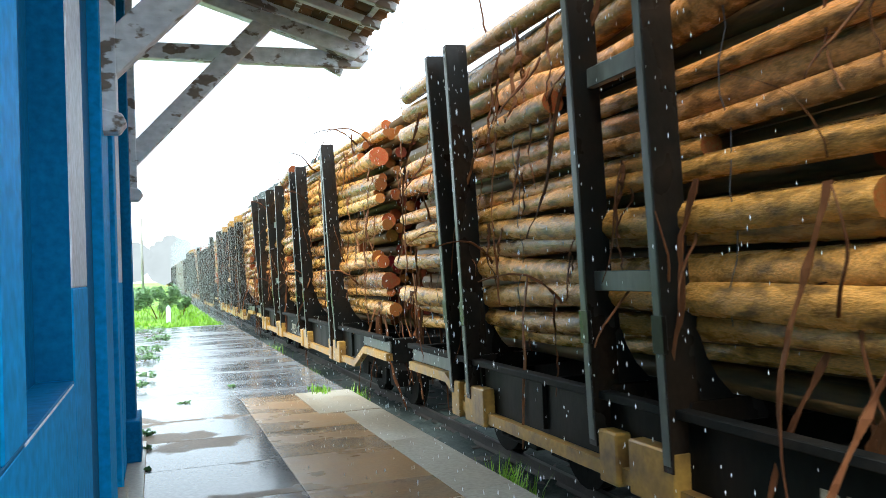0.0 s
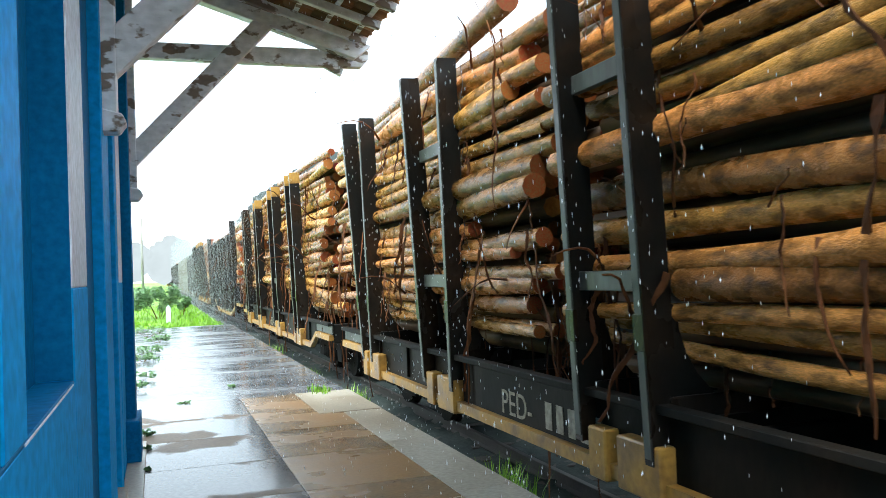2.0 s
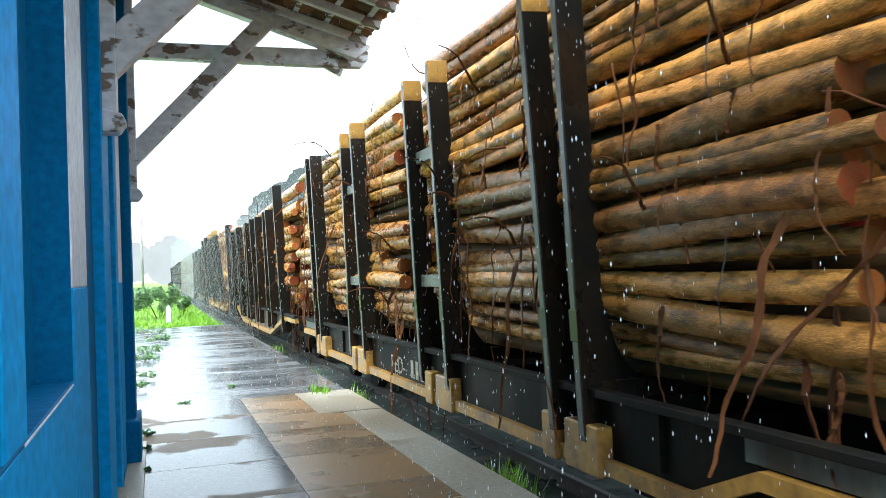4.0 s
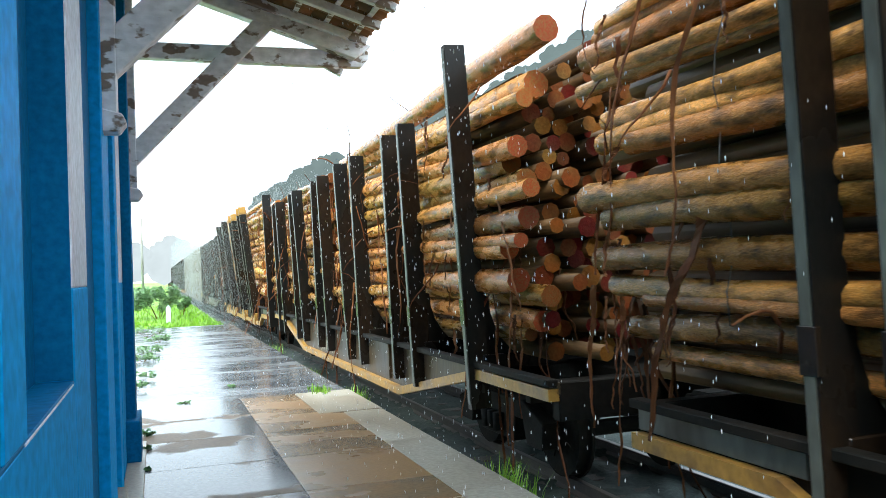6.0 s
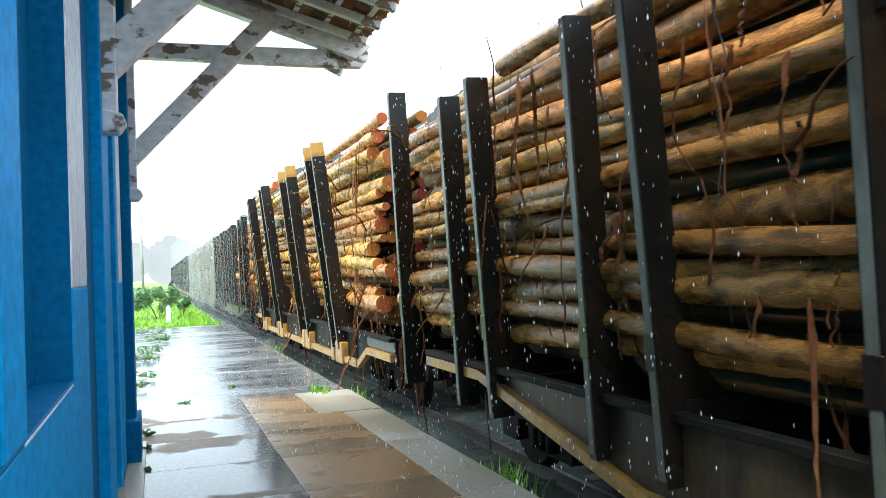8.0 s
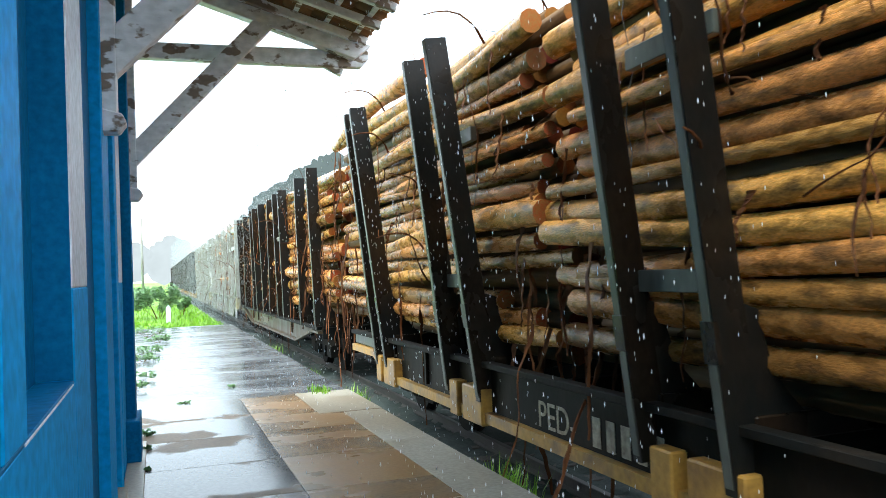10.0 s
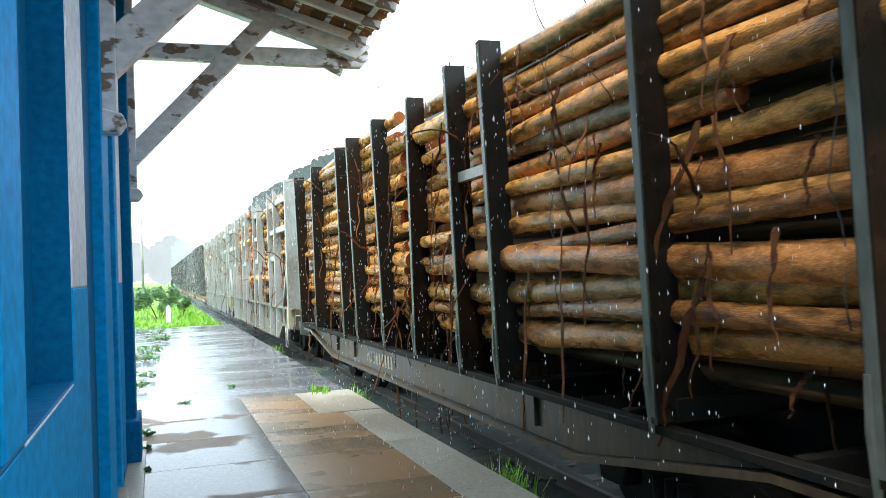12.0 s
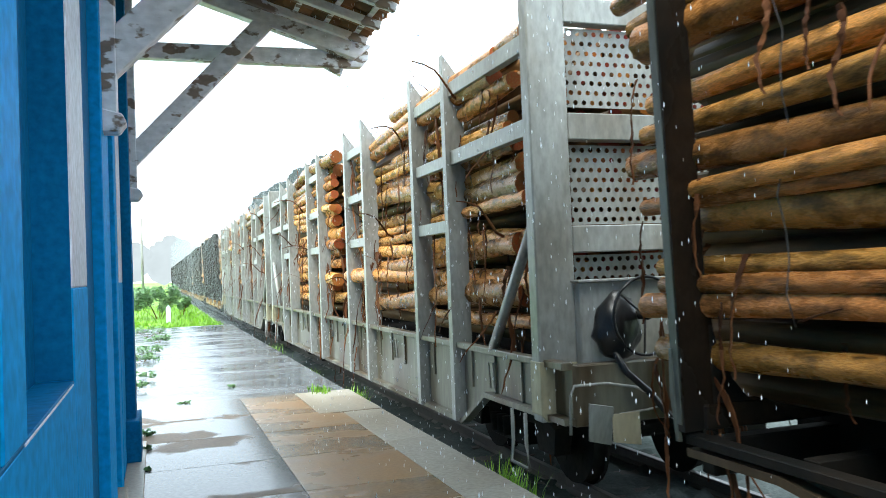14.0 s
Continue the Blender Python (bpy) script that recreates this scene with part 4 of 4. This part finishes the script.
def leaves(rng, spots, size):
    verts, faces = [], []
    for p in spots:
        u = Vector((rng.gauss(0, 1), rng.gauss(0, 1), rng.gauss(0, 0.5))).normalized()
        v = u.orthogonal().normalized()
        s = size * rng.uniform(0.6, 1.4)
        k = len(verts)
        verts += [p - u * s, p + v * s * 0.42 + Vector((0, 0, s * 0.12)), p + u * s, p - v * s * 0.42 + Vector((0, 0, s * 0.12))]
        faces += [(k, k + 1, k + 2), (k, k + 2, k + 3)]
    return verts, faces


def build_bush(x, y, z, w, h, seed, n, size, label):
    rng = random.Random(seed)
    bush = thing("bush", label, "bush", m=pose(x, y, z))
    clumps = [Vector((rng.uniform(-w, w), rng.uniform(-0.5, 0.5) * w, h * rng.uniform(0.3, 0.85))) for _ in range(12)]
    stems_v, stems_f = [], []
    for c in clumps[:7]:
        v, f = tube([(c.x * 0.15, c.y * 0.15, 0), (c.x * 0.5, c.y * 0.5, c.z * 0.5), tuple(c)], 0.016 * min(1, w), 5, 0.4)
        k = len(stems_v)
        stems_v += v
        stems_f += [tuple(a + k for a in q) for q in f]
    part("trunk", mesh_from("trunk", stems_v, stems_f, M_BARK), bush, "brown woody stems")
    spots = []
    for _ in range(n):
        c = rng.choice(clumps)
        d = Vector((rng.gauss(0, 1), rng.gauss(0, 1), rng.gauss(0, 0.8))).normalized() * rng.uniform(0.4, 1.0) * w * 0.32
        spots.append(c + d)
    v, f = leaves(rng, spots, size)
    part("crown", mesh_from("crown", v, f, M_LEAF), bush, "wet green leaves")


build_bush(0.1, 37, -0.09, 0.95, 1.55, 3, 3800, 0.055, "green leafy bush growing beyond the platform end")
build_bush(-1.6, 39, -0.09, 1.0, 1.5, 4, 2400, 0.06, "green leafy bush beside the station corner")
build_bush(1.1, 40, -0.09, 0.5, 1.0, 6, 1500, 0.05, "small green bush in the grass")
for i, (x, y, w, h) in enumerate(((-0.28, 25.2, 0.42, 0.28), (0.0, 22.6, 0.3, 0.16), (-0.3, 19.3, 0.34, 0.16), (-0.28, 17.5, 0.24, 0.14), (-0.24, 14.2, 0.16, 0.16), (-0.3, 12.9, 0.12, 0.14), (-0.12, 9.0, 0.06, 0.09), (-0.12, 8.3, 0.03, 0.05), (-0.12, 7.4, 0.025, 0.04), (1.0, 12.4, 0.05, 0.04), (0.3, 11.15, 0.08, 0.03))):
    build_bush(x, y, -0.012, w, h, 50 + i, 420 if w > 0.2 else 160, 0.03 if w > 0.1 else 0.018, "low green weed growing on the wet platform")
thing("marker_post", "short white marker post in the grass", "post", m=pose(0.42, 33.5, -0.1), data=prism_mesh("marker_post", [(-0.09, 0), (0.09, 0), (0.09, 0.62), (0.0, 0.74), (-0.09, 0.62)], 1, -0.05, 0.05, M_WHITE, 0.01))
for x, y, h in ((-20, 30, 11.3), (40, 30, 12.8), (-20, 34, 11.6), (40, 34, 11.8)):
    thing("utility_pole", "grey utility pole carrying the overhead wire", "pole", "utility poles", m=pose(x, y, -0.45), data=tube_mesh("utility_pole", [(0, 0, 0), (0, 0, h / 2), (0, 0, h + 0.5)], 0.14, M_GREY, 8, 0.7))


# ---------------------------------------------------------------- rain
def drop_material(name, tint=(0.90, 0.94, 0.97, 1)):
    """White water streaks that scatter the sky's light on both sides."""
    m = bpy.data.materials.new(name)
    m.use_nodes = True
    n, l = m.node_tree.nodes, m.node_tree.links
    n.remove(n["Principled BSDF"])
    front, back, mix = n.new("ShaderNodeBsdfDiffuse"), n.new("ShaderNodeBsdfTranslucent"), n.new("ShaderNodeMixShader")
    front.inputs["Color"].default_value = back.inputs["Color"].default_value = tint
    l.new(front.outputs[0], mix.inputs[1])
    l.new(back.outputs[0], mix.inputs[2])
    l.new(mix.outputs[0], n["Material Output"].inputs["Surface"])
    return m


def drops(name, label, count, box, radius, length, seed, mat):
    """Falling drops: slender three-sided double cones in a box (x0, x1, y0, y1, z0, z1)."""
    g = np.random.default_rng(seed)
    x0, x1, y0, y1, z0, z1 = box
    c = np.stack([g.uniform(x0, x1, count), g.uniform(y0, y1, count), g.uniform(z0, z1, count)], 1)
    s = g.uniform(0.6, 1.3, count)
    a = g.uniform(0, 6.28, count)
    v = np.zeros((count, 5, 3))
    for k in range(3):
        v[:, k] = c + np.stack([np.cos(a + k * 2.094) * radius * s, np.sin(a + k * 2.094) * radius * s, 0 * s], 1)
    v[:, 3] = c + np.stack([0 * s, 0 * s, length * s], 1)
    v[:, 4] = c - np.stack([0 * s, 0 * s, length * 0.6 * s], 1)
    pattern = np.array([[0, 1, 3], [1, 2, 3], [2, 0, 3], [1, 0, 4], [2, 1, 4], [0, 2, 4]])
    f = (np.arange(count)[:, None, None] * 5 + pattern[None]).reshape(-1, 3)
    me = bpy.data.meshes.new(name)
    me.from_pydata(v.reshape(-1, 3).tolist(), [], f.tolist())
    me.materials.append(mat)
    return thing(name, label, "rain", kind="stuff", data=me)


def streaks(name, label, count, box, radius, length, seed, mat):
    """Very fine falling streaks: slender upright blades of water in a box (x0, x1, y0, y1, z0, z1)."""
    g = np.random.default_rng(seed)
    x0, x1, y0, y1, z0, z1 = box
    c = np.stack([g.uniform(x0, x1, count), g.uniform(y0, y1, count), g.uniform(z0, z1, count)], 1)
    s = g.uniform(0.6, 1.3, count)
    a = g.uniform(-0.9, 0.9, count)
    side = np.stack([np.cos(a) * radius * s, np.sin(a) * radius * s, 0 * s], 1)
    rise = np.stack([0.05 * length * s, 0 * s, length * s], 1)
    v = np.stack([c - side, c - rise, c + side, c + rise], 1)
    f = np.arange(count * 4).reshape(-1, 4)
    me = bpy.data.meshes.new(name)
    me.from_pydata(v.reshape(-1, 3).tolist(), [], f.tolist())
    me.materials.append(mat)
    return thing(name, label, "rain", kind="stuff", data=me)


M_DROP = drop_material("rain_water")
M_MIST = drop_material("rain_mist", (0.50, 0.55, 0.58, 1))
RAIN = drops("rain", "bright raindrops falling past the train", 42000, (0.9, 2.62, 2.4, 9.5, -0.2, 76), 0.0042, 0.009, 7, M_DROP)
streaks("rain_mist", "fine rain hanging over the line", 300000, (1.8, 6, 24, 62, -0.35, 4.7), 0.0008, 0.028, 8, M_MIST)
streaks("rain_mist", "dense rain far down the line", 240000, (2.2, 10, 55, 135, -0.4, 6.5), 0.0024, 0.07, 9, M_MIST)


def motions():
    for ob, centre in MOVING:
        walk(ob, [(t, pose(TRACK_X, centre - run(t), RAIL_Z)) for t in range(15)])
    walk(RAIN, [(t, pose(0, 0, -5.0 * t)) for t in range(15)])
    for w, y in SPINS:
        walk(w, [(t / 10, pose(0, y, 0.40) @ Matrix.Rotation(run(t / 10) / 0.40, 4, "X")) for t in range(141)])


motions()
